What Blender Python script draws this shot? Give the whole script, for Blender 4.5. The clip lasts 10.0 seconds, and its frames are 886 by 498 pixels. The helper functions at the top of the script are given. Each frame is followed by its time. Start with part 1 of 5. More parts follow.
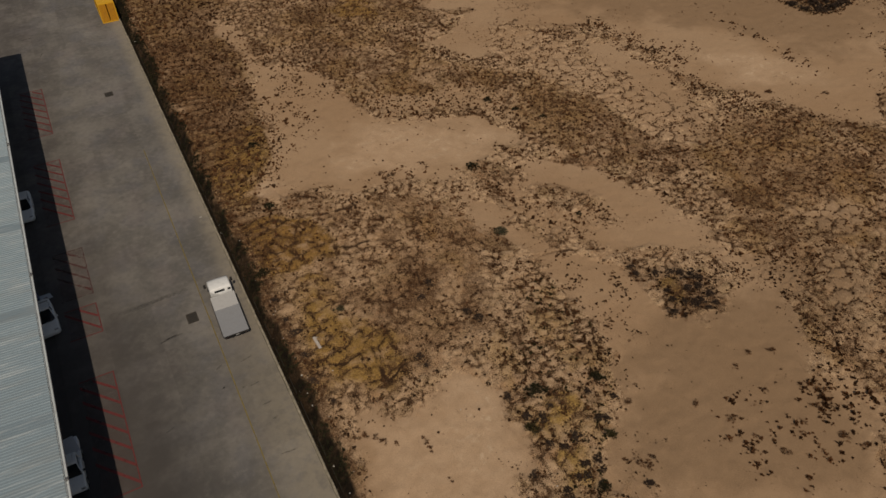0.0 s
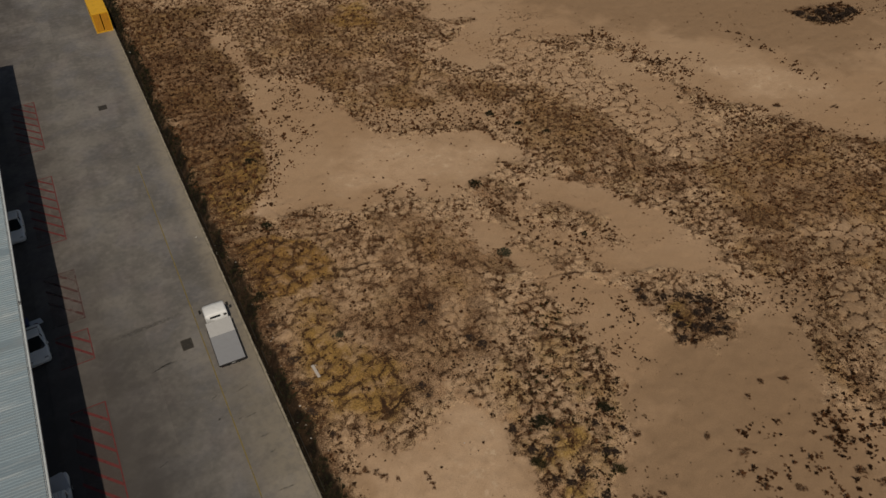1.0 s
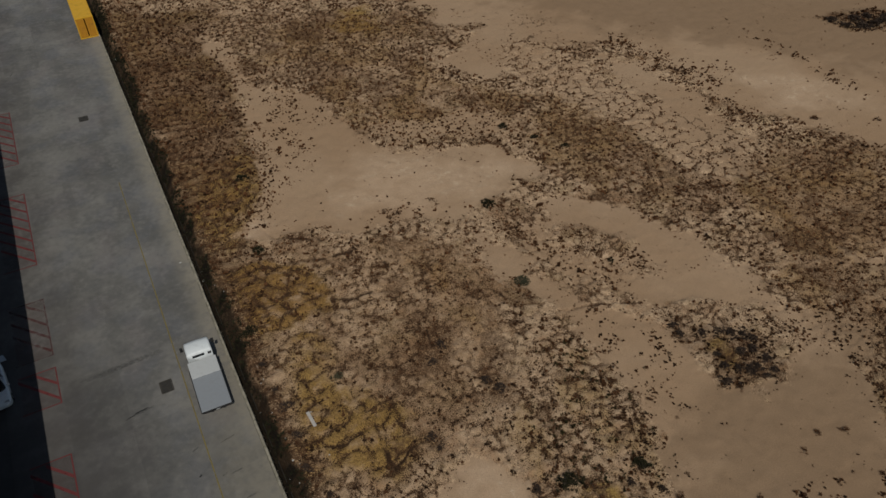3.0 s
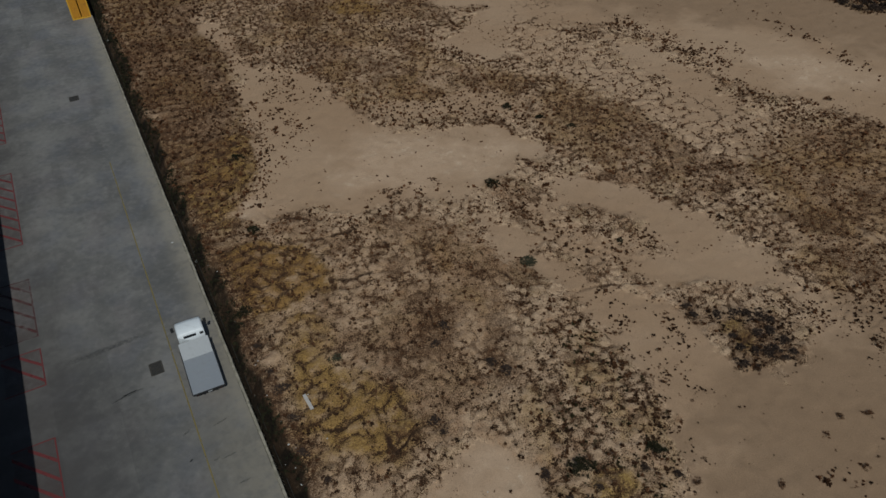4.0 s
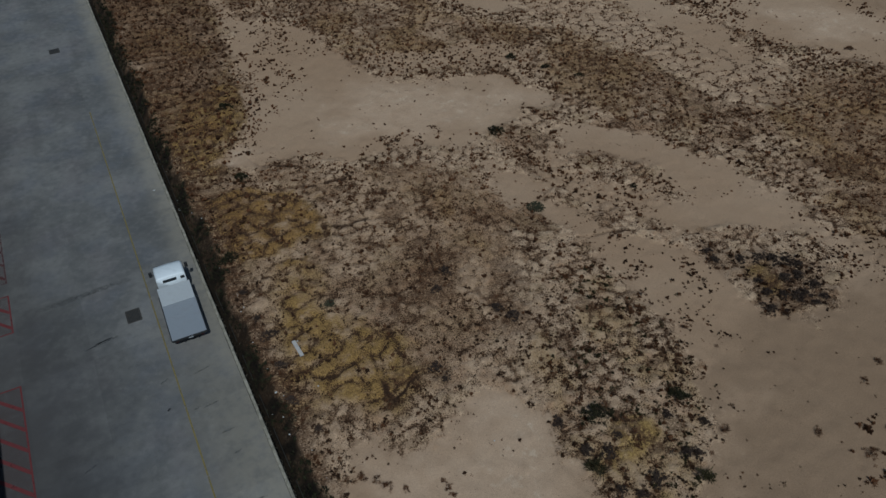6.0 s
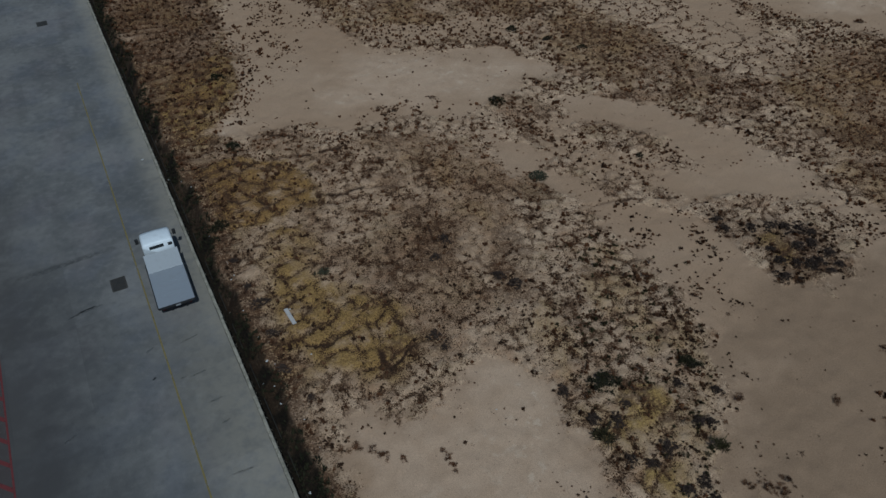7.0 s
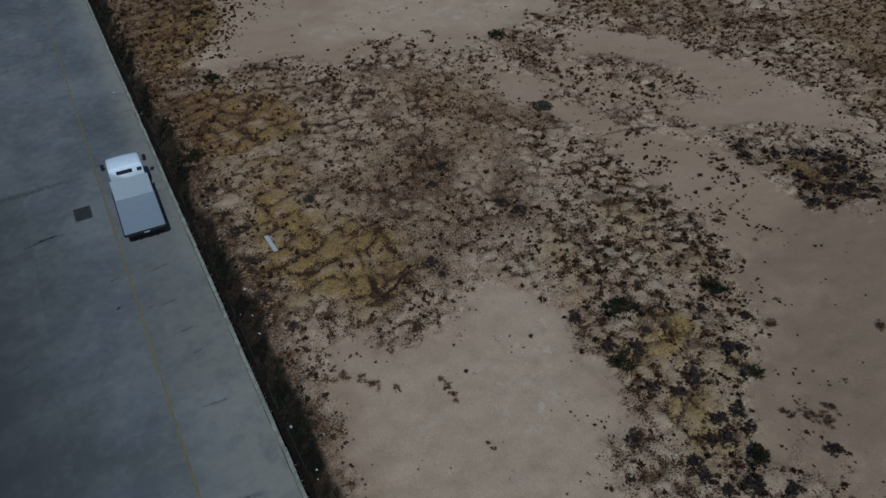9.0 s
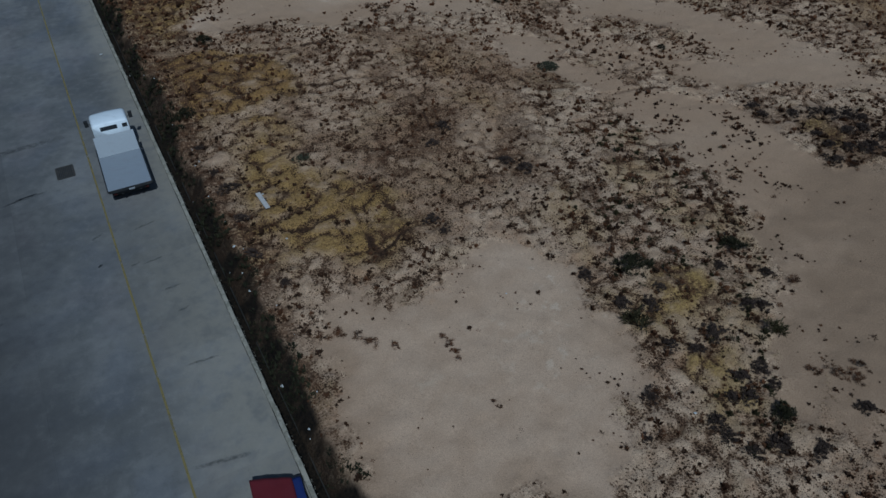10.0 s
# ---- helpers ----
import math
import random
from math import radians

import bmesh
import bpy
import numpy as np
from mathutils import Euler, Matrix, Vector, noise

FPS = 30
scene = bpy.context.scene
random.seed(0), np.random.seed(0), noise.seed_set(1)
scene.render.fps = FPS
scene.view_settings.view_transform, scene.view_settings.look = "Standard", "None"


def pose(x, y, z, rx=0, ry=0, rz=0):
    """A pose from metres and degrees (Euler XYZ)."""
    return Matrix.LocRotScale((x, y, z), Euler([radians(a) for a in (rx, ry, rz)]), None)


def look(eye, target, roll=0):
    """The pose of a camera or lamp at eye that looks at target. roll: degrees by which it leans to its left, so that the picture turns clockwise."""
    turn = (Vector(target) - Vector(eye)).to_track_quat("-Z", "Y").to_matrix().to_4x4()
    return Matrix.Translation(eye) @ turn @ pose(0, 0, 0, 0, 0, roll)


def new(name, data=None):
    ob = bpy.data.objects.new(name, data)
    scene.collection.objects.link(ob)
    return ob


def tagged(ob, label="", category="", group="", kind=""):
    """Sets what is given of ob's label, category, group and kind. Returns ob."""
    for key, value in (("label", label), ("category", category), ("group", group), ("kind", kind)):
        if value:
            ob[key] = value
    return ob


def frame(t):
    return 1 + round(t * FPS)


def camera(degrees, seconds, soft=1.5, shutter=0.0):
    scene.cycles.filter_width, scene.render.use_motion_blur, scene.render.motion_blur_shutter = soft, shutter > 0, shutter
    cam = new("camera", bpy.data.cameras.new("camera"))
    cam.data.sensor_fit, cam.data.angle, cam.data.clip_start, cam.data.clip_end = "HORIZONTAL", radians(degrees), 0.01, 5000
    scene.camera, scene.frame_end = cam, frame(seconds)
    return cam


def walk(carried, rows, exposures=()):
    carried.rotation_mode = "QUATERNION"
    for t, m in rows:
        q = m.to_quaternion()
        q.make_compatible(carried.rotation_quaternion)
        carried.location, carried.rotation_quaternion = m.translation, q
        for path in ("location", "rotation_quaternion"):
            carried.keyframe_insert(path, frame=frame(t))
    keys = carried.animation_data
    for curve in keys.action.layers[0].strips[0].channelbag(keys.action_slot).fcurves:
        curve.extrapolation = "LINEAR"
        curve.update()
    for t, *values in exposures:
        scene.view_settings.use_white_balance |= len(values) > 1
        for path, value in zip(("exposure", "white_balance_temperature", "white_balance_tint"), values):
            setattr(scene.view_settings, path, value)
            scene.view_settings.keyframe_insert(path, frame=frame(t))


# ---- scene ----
cam = camera(61.0, 10.0, soft=1.5)
PATH = [
    (0, (-5.013, -0.412, 44.644), (-4.250, 1.081, 43.069), -0.9),
    (0.5, (-4.620, 0.609, 44.819), (-3.856, 2.096, 43.240), -0.9),
    (1, (-4.068, 2.077, 44.876), (-3.302, 3.565, 43.299), -0.8),
    (1.5, (-3.436, 4.045, 44.953), (-2.668, 5.532, 43.376), -0.7),
    (2, (-2.783, 5.625, 44.169), (-2.017, 7.126, 42.604), -0.8),
    (3.5, (-2.085, 8.012, 40.045), (-1.307, 9.518, 38.490), -0.6),
    (4, (-2.205, 8.218, 38.634), (-1.425, 9.725, 37.082), -0.5),
    (4.5, (-2.295, 8.356, 37.281), (-1.514, 9.862, 35.729), -0.5),
    (5, (-2.316, 8.397, 35.854), (-1.533, 9.906, 34.303), -0.5),
    (5.5, (-2.261, 8.393, 34.457), (-1.478, 9.904, 32.910), -0.6),
    (7, (-2.344, 8.508, 30.290), (-1.553, 10.018, 28.745), -0.4),
    (7.5, (-2.358, 8.521, 28.855), (-1.559, 10.030, 27.314), -0.4),
    (8, (-2.347, 8.578, 27.446), (-1.546, 10.087, 25.906), -0.4),
    (8.5, (-2.378, 8.677, 26.044), (-1.576, 10.184, 24.504), -0.3),
    (9, (-2.356, 8.752, 24.670), (-1.552, 10.257, 23.129), -0.3),
    (9.5, (-2.351, 8.817, 23.251), (-1.548, 10.324, 21.710), -0.3),
    (10, (-2.384, 8.864, 21.840), (-1.578, 10.372, 20.301), -0.3),
]
EXPOSURES = [(0.0, -0.88, 7900, 13), (2.0, -0.91, 7150, 9), (4.0, -0.98, 5900, 3), (5.5, -1.04, 5400, 1), (7.5, -1.1, 5000, 0), (10.0, -1.12, 4720, 0)]
walk(cam, [(t, look(eye, target, roll)) for t, eye, target, roll in PATH], EXPOSURES)

# ---- world and sun ----
SUN_SHIFT = Vector((0.175, 0.75, -1.0))      # metres that a shadow moves per metre of height
world = bpy.data.worlds.new("sky")
scene.world = world
world.use_nodes = True
wn = world.node_tree.nodes
sky = wn.new("ShaderNodeTexSky")
sky.sky_type = "NISHITA"
sky.sun_disc = False
sky.sun_elevation = math.atan2(1.0, math.hypot(SUN_SHIFT.x, SUN_SHIFT.y))
sky.sun_rotation = radians(193.1)
wn["Background"].inputs["Strength"].default_value = 0.057
world.node_tree.links.new(sky.outputs["Color"], wn["Background"].inputs["Color"])

sun_data = bpy.data.lights.new("sun", "SUN")
sun_data.energy, sun_data.angle, sun_data.color = 4.0, radians(0.6), (1.0, 0.95, 0.88)
sun = new("sun", sun_data)
sun.matrix_world = look(-40 * SUN_SHIFT, (0, 0, 0))

YARD = -0.35          # the yard's surface; the field lies about 0
KERB = 0.0            # the yard ends at x = 0


# ---- materials ----
class Nodes:
    """A small builder for a node material."""

    def __init__(self, name):
        self.mat = bpy.data.materials.new(name)
        self.mat.use_nodes = True
        self.tree = self.mat.node_tree
        self.bsdf = self.tree.nodes["Principled BSDF"]
        self.coords = self.add("ShaderNodeTexCoord").outputs["Object"]

    def add(self, kind):
        return self.tree.nodes.new(kind)

    def link(self, a, b):
        self.tree.links.new(a, b)

    def put(self, socket, value):
        if hasattr(value, "is_output"):
            self.link(value, socket)
        elif isinstance(value, tuple):
            socket.default_value = (*value, 1.0)[:4] if len(value) == 3 and socket.type == "RGBA" else value
        else:
            socket.default_value = value

    def noise(self, scale, detail=4.0, rough=0.55, stretch=None, vector=None):
        n = self.add("ShaderNodeTexNoise")
        n.inputs["Scale"].default_value = scale
        n.inputs["Detail"].default_value = detail
        n.inputs["Roughness"].default_value = rough
        v = vector or self.coords
        if stretch:
            m = self.add("ShaderNodeMapping")
            m.inputs["Scale"].default_value = stretch
            self.link(v, m.inputs["Vector"])
            v = m.outputs["Vector"]
        self.link(v, n.inputs["Vector"])
        return n.outputs["Fac"]

    def voronoi(self, scale, feature="F1", output="Distance", randomness=1.0):
        n = self.add("ShaderNodeTexVoronoi")
        n.feature = feature
        n.inputs["Scale"].default_value = scale
        n.inputs["Randomness"].default_value = randomness
        self.link(self.coords, n.inputs["Vector"])
        return n.outputs[output]

    def attribute(self, name):
        n = self.add("ShaderNodeAttribute")
        n.attribute_name = name
        return n.outputs["Fac"]

    def ramp(self, value, low, high, a=0.0, b=1.0):
        n = self.add("ShaderNodeMapRange")
        n.interpolation_type = "SMOOTHSTEP"
        for key, v in (("Value", value), ("From Min", low), ("From Max", high), ("To Min", a), ("To Max", b)):
            self.put(n.inputs[key], v)
        return n.outputs["Result"]

    def math(self, op, a, b=0.0, clamp=False):
        n = self.add("ShaderNodeMath")
        n.operation, n.use_clamp = op, clamp
        self.put(n.inputs[0], a)
        self.put(n.inputs[1], b)
        return n.outputs[0]

    def mix(self, fac, a, b, blend="MIX"):
        n = self.add("ShaderNodeMix")
        n.data_type, n.blend_type, n.clamp_factor = "RGBA", blend, True
        self.put(n.inputs[0], fac)
        self.put(n.inputs[6], a)
        self.put(n.inputs[7], b)
        return n.outputs[2]

    def value(self, colour, factor):
        """The colour made lighter or darker by a factor."""
        n = self.add("ShaderNodeHueSaturation")
        self.put(n.inputs["Value"], factor)
        self.put(n.inputs["Color"], colour)
        return n.outputs["Color"]

    def random(self):
        return self.add("ShaderNodeObjectInfo").outputs["Random"]

    def bump(self, height, strength=0.3, distance=0.02):
        n = self.add("ShaderNodeBump")
        n.inputs["Strength"].default_value = strength
        n.inputs["Distance"].default_value = distance
        self.link(height, n.inputs["Height"])
        self.link(n.outputs["Normal"], self.bsdf.inputs["Normal"])

    def done(self, colour, rough=0.8, metal=0.0, spec=None):
        self.put(self.bsdf.inputs["Base Color"], colour)
        self.put(self.bsdf.inputs["Roughness"], rough)
        self.put(self.bsdf.inputs["Metallic"], metal)
        if spec is not None:
            self.put(self.bsdf.inputs["Specular IOR Level"], spec)
        return self.mat


def worn(name, colour, rough=0.5, metal=0.0, scale=3.0, dirt=(0.12, 0.1, 0.08), amount=0.35, fine=60.0):
    """Paint, plastic or metal with soft dirt and fine wear."""
    n = Nodes(name)
    big = n.noise(scale, 5)
    small = n.noise(fine, 3)
    c = n.mix(n.ramp(big, 0.5, 0.75, 0.0, amount), colour, dirt)
    c = n.value(c, n.ramp(small, 0.3, 0.7, 0.9, 1.08))
    n.bump(small, 0.06, 0.003)
    return n.done(c, n.ramp(big, 0.3, 0.7, rough * 0.85, min(1.0, rough * 1.2)), metal)


def field_soil():
    n = Nodes("field_soil")
    cover, edge, knit, moss, amber, humus, crack, pale, tan, rust, ditch_shade, brown = (n.attribute(a) for a in ("cover", "edge", "knit", "moss", "amber", "humus", "crack", "pale", "tan", "rust", "ditch_shade", "brown"))
    wide = n.noise(0.09, 5, 0.55)
    mid = n.noise(0.9, 6, 0.6)
    lump = n.noise(2.3, 5, 0.6)
    fine = n.noise(8.0, 6, 0.7)
    crumb = n.noise(19.0, 6, 0.8)
    grit = n.noise(24.0, 4, 0.7)
    pebble = n.voronoi(5.0)
    # bare sand
    sand = n.mix(n.ramp(wide, 0.35, 0.65), (0.355, 0.258, 0.176), (0.4, 0.302, 0.216))
    sand = n.mix(n.math("MULTIPLY", pale, n.ramp(mid, 0.3, 0.7, 0.35, 0.8)), sand, (0.53, 0.415, 0.315))
    flake = n.math("MULTIPLY", n.ramp(n.noise(1.3, 7, 0.72), 0.53, 0.64), n.ramp(wide, 0.42, 0.6))
    sand = n.mix(n.math("MULTIPLY", n.math("MULTIPLY", pale, flake), 0.6), sand, (0.62, 0.54, 0.44))
    sand = n.mix(n.math("MULTIPLY", tan, n.ramp(mid, 0.3, 0.65, 0.9, 0.75)), sand, (0.252, 0.183, 0.124))
    sand = n.mix(n.ramp(mid, 0.5, 0.72, 0.0, 0.14), sand, (0.27, 0.192, 0.125))
    sand = n.mix(n.ramp(fine, 0.54, 0.7, 0.0, 0.36), sand, (0.2, 0.13, 0.08))
    sand = n.mix(n.ramp(pebble, 0.03, 0.09, 0.5, 0.0), sand, (0.12, 0.085, 0.06))
    sand = n.mix(n.math("MULTIPLY", n.ramp(n.voronoi(8.0), 0.1, 0.17, 0.65, 0.0), n.ramp(n.noise(0.6, 4), 0.4, 0.62, 0.35, 1.0)), sand, (0.14, 0.1, 0.07))
    sand = n.mix(n.ramp(crumb, 0.34, 0.44, 0.22, 0.0), sand, (0.56, 0.46, 0.36))
    # pale clods with a granular crust; litter and painted shade darken the gaps between them
    ragged = n.math("ADD", n.math("MULTIPLY", n.math("SUBTRACT", fine, 0.5), 0.34), n.math("MULTIPLY", n.math("SUBTRACT", lump, 0.5), 0.3))
    rim = n.math("ADD", edge, ragged)
    gap_width = n.ramp(n.noise(0.55, 4, 0.6), 0.35, 0.65, 0.09, 0.2)
    gap = n.math("MULTIPLY", n.ramp(rim, 0.0, gap_width, 1.0, 0.0), knit)
    crest = n.mix(n.ramp(lump, 0.34, 0.6), (0.42, 0.31, 0.212), (0.585, 0.454, 0.33))
    crest = n.mix(n.math("MULTIPLY", tan, 0.5), crest, (0.29, 0.218, 0.145))
    crest = n.mix(n.math("MULTIPLY", brown, n.ramp(fine, 0.32, 0.58, 0.5, 1.0)), crest, n.mix(n.ramp(lump, 0.35, 0.62), (0.17, 0.105, 0.062), (0.3, 0.2, 0.125)))
    olive = n.ramp(n.noise(0.31, 5, 0.62), 0.5, 0.64, 0.0, 0.5)
    crest = n.mix(n.math("MULTIPLY", olive, n.ramp(fine, 0.35, 0.6)), crest, (0.235, 0.185, 0.092))
    tawny = n.ramp(n.noise(0.47, 5, 0.65), 0.5, 0.64, 0.0, 0.55)
    crest = n.mix(n.math("MULTIPLY", tawny, n.ramp(lump, 0.35, 0.6)), crest, (0.3, 0.172, 0.09))
    crest = n.mix(n.math("MULTIPLY", rust, n.ramp(mid, 0.3, 0.6, 0.25, 0.8)), crest, n.mix(n.ramp(fine, 0.4, 0.62), (0.37, 0.24, 0.13), (0.2, 0.12, 0.064)))
    ochre = n.mix(n.ramp(fine, 0.38, 0.62), (0.435, 0.31, 0.105), (0.265, 0.178, 0.06))
    ochre = n.mix(amber, ochre, n.mix(n.ramp(fine, 0.38, 0.62), (0.35, 0.218, 0.066), (0.19, 0.11, 0.04)))
    crest = n.mix(n.math("MULTIPLY", moss, n.ramp(mid, 0.34, 0.54, 0.3, 0.92)), crest, ochre)
    crest = n.mix(n.ramp(crumb, 0.52, 0.64, 0.0, 0.5), crest, (0.2, 0.13, 0.078))
    crest = n.mix(n.ramp(crumb, 0.34, 0.44, 0.25, 0.0), crest, (0.62, 0.5, 0.38))
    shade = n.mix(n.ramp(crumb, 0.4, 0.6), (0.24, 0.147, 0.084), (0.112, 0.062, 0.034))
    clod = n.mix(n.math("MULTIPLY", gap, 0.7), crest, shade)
    # tiny dead sprigs, thickest towards the gaps
    thick = n.math("ADD", n.math("MULTIPLY", n.ramp(rim, 0.0, 0.42, 1.0, 0.3), n.ramp(knit, 0.0, 1.0, 0.7, 1.0)), n.math("MULTIPLY", n.math("SUBTRACT", mid, 0.5), 0.9))
    thick = n.math("ADD", thick, n.math("MULTIPLY", brown, 0.25))
    sprig = n.ramp(n.math("SUBTRACT", n.voronoi(8.0), n.math("MULTIPLY", thick, 0.42)), -0.025, 0.02, 1.0, 0.0)
    sprig_small = n.ramp(n.math("SUBTRACT", n.voronoi(15.0), n.math("MULTIPLY", thick, 0.44)), -0.03, 0.025, 1.0, 0.0)
    clod = n.mix(n.math("MULTIPLY", n.math("MAXIMUM", sprig, sprig_small), n.ramp(fine, 0.3, 0.5, 0.5, 0.95)), clod, n.mix(n.ramp(lump, 0.4, 0.6), (0.035, 0.02, 0.0115), (0.074, 0.039, 0.02)))
    spread = n.math("ADD", cover, n.math("MULTIPLY", n.math("SUBTRACT", n.math("ADD", n.math("MULTIPLY", lump, 0.5), n.math("MULTIPLY", fine, 0.5)), 0.5), 2.4))
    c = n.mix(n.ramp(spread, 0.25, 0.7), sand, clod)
    litter = n.mix(n.ramp(crumb, 0.38, 0.62), (0.148, 0.084, 0.047), (0.036, 0.021, 0.0125))
    speck = n.math("ADD", n.math("MULTIPLY", lump, 0.4), n.math("MULTIPLY", fine, 0.6))
    c = n.mix(n.math("MULTIPLY", humus, n.ramp(speck, 0.42, 0.52, 0.0, 0.95)), c, litter)
    # cracks get a near-black core, their shadow put into the soil colour
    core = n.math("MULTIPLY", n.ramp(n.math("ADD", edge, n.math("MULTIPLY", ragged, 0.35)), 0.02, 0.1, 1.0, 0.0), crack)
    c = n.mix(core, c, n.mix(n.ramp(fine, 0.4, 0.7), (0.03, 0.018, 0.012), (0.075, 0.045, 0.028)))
    # near-black ditch soil with the shade of the recess mixed into its colour
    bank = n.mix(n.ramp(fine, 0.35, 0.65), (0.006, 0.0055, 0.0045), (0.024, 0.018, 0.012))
    c = n.mix(ditch_shade, c, bank)
    c = n.mix(1.0, c, (1.08, 0.975, 0.86), "MULTIPLY")
    c = n.value(c, n.math("ADD", 1.0, n.math("MULTIPLY", n.math("SUBTRACT", grit, 0.5), n.ramp(cover, 0.1, 0.7, 1.15, 1.6))))
    rough = n.math("ADD", n.math("MULTIPLY", lump, 0.8), n.math("MULTIPLY", fine, 0.8))
    n.bump(n.math("ADD", n.math("MULTIPLY", rough, n.ramp(cover, 0.05, 1.0, 0.0, 1.0)), n.math("MULTIPLY", grit, 0.2)), 0.9, 0.16)
    return n.done(c, 0.95, 0.0, 0.15)


def concrete(name, tone=1.0):
    n = Nodes(name)
    n.coords = n.add("ShaderNodeNewGeometry").outputs["Position"]
    wide = n.noise(0.16, 5, 0.6)
    streak = n.noise(0.55, 5, 0.62, (1.0, 0.22, 1.0))
    cross = n.noise(0.4, 5, 0.6, (0.25, 1.0, 1.0))
    mid = n.noise(1.7, 6, 0.65)
    fine = n.noise(14.0, 5, 0.6)
    grit = n.noise(90.0, 3)
    cloud = n.noise(0.55, 7, 0.62)
    blot = n.noise(2.2, 8, 0.68)
    c = n.mix(n.ramp(wide, 0.35, 0.65), (0.125, 0.123, 0.112), (0.19, 0.186, 0.168))
    c = n.mix(n.ramp(n.noise(0.33, 5, 0.55), 0.46, 0.64, 0.0, 0.36), c, (0.135, 0.143, 0.158))
    c = n.mix(n.ramp(n.noise(0.27, 5, 0.6, (1.0, 0.6, 1.0)), 0.48, 0.66, 0.0, 0.36), c, (0.175, 0.158, 0.15))
    c = n.mix(n.ramp(streak, 0.5, 0.72, 0.0, 0.32), c, (0.085, 0.082, 0.074))
    c = n.mix(n.ramp(cross, 0.54, 0.72, 0.0, 0.22), c, (0.09, 0.087, 0.078))
    c = n.mix(n.ramp(cloud, 0.34, 0.5, 0.34, 0.0), c, (0.098, 0.102, 0.1))
    c = n.mix(n.ramp(cloud, 0.52, 0.7, 0.0, 0.36), c, (0.235, 0.228, 0.205))
    c = n.mix(n.ramp(blot, 0.5, 0.66, 0.0, 0.24), c, (0.25, 0.242, 0.218))
    c = n.mix(n.ramp(blot, 0.34, 0.48, 0.24, 0.0), c, (0.085, 0.083, 0.077))
    c = n.mix(n.ramp(fine, 0.5, 0.75, 0.0, 0.3), c, (0.11, 0.104, 0.09))
    split = n.add("ShaderNodeSeparateXYZ")
    n.link(n.coords, split.inputs[0])
    near_kerb = n.math("MAXIMUM", n.ramp(split.outputs[0], -1.9, -0.3), n.math("MULTIPLY", n.ramp(split.outputs[0], -5.2, -0.6), n.ramp(split.outputs[1], 52.0, 30.0)))
    dust = n.math("MULTIPLY", near_kerb, n.ramp(mid, 0.3, 0.6, 0.45, 1.0))
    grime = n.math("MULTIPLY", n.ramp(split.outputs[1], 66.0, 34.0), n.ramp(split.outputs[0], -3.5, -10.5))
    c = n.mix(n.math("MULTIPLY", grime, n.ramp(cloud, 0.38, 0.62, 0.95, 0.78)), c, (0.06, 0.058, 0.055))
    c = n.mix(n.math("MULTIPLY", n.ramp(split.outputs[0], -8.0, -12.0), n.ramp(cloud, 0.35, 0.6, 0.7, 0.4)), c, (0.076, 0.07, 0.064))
    c = n.mix(n.math("MULTIPLY", dust, 0.7), c, (0.285, 0.258, 0.195))
    c = n.mix(1.0, c, (1.02, 0.99, 1.01), "MULTIPLY")
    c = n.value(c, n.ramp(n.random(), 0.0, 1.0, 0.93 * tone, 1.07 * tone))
    c = n.value(c, n.ramp(grit, 0.25, 0.75, 0.92, 1.07))
    n.bump(n.math("ADD", fine, n.math("MULTIPLY", grit, 0.4)), 0.25, 0.01)
    return n.done(c, n.ramp(wide, 0.3, 0.7, 0.75, 0.92), 0.0, 0.3)


def kerb_stone():
    """Old kerb concrete: flaked pale crust over dark, dirty stone."""
    n = Nodes("kerb_concrete")
    n.coords = n.add("ShaderNodeNewGeometry").outputs["Position"]
    mid, fine = n.noise(2.4, 6, 0.7), n.noise(9.0, 6, 0.75)
    c = n.mix(n.ramp(mid, 0.4, 0.62), (0.21, 0.188, 0.14), (0.35, 0.312, 0.24))
    c = n.mix(n.ramp(fine, 0.34, 0.43, 0.7, 0.0), c, (0.07, 0.065, 0.058))
    c = n.mix(n.ramp(fine, 0.56, 0.66, 0.0, 0.85), c, (0.4, 0.385, 0.345))
    n.bump(fine, 0.5, 0.02)
    return n.done(c, 0.9)


def road_paint(name, colour, gone=0.5, body=1.0):
    """Line paint that has worn away in spots down to the concrete."""
    n = Nodes(name)
    n.coords = n.add("ShaderNodeNewGeometry").outputs["Position"]
    wear = n.noise(2.2, 6, 0.7)
    fine = n.noise(22.0, 5, 0.7)
    w = n.math("ADD", n.math("MULTIPLY", wear, 0.6), n.math("MULTIPLY", fine, 0.4))
    n.put(n.bsdf.inputs["Alpha"], n.ramp(w, gone - 0.06, gone + 0.1, body, 0.0))
    c = n.value(colour, n.ramp(fine, 0.3, 0.7, 0.85, 1.1))
    return n.done(c, 0.8)


def stain():
    """Grime that thins out towards its edges and in spots."""
    n = Nodes("grey_grime")
    box_coords = n.add("ShaderNodeTexCoord").outputs["Generated"]
    split = n.add("ShaderNodeSeparateXYZ")
    n.link(box_coords, split.inputs[0])
    along = n.math("ABSOLUTE", n.math("SUBTRACT", split.outputs[0], 0.5))
    across = n.math("ABSOLUTE", n.math("SUBTRACT", split.outputs[1], 0.5))
    body = n.math("MULTIPLY", n.ramp(along, 0.15, 0.48, 1.0, 0.0), n.ramp(across, 0.05, 0.42, 1.0, 0.0))
    n.put(n.bsdf.inputs["Alpha"], n.math("MULTIPLY", body, n.ramp(n.noise(5.0, 6, 0.7), 0.4, 0.6, 0.05, 0.24)))
    return n.done(n.mix(n.noise(9.0, 3), (0.05, 0.05, 0.049), (0.09, 0.09, 0.086)), 0.85)


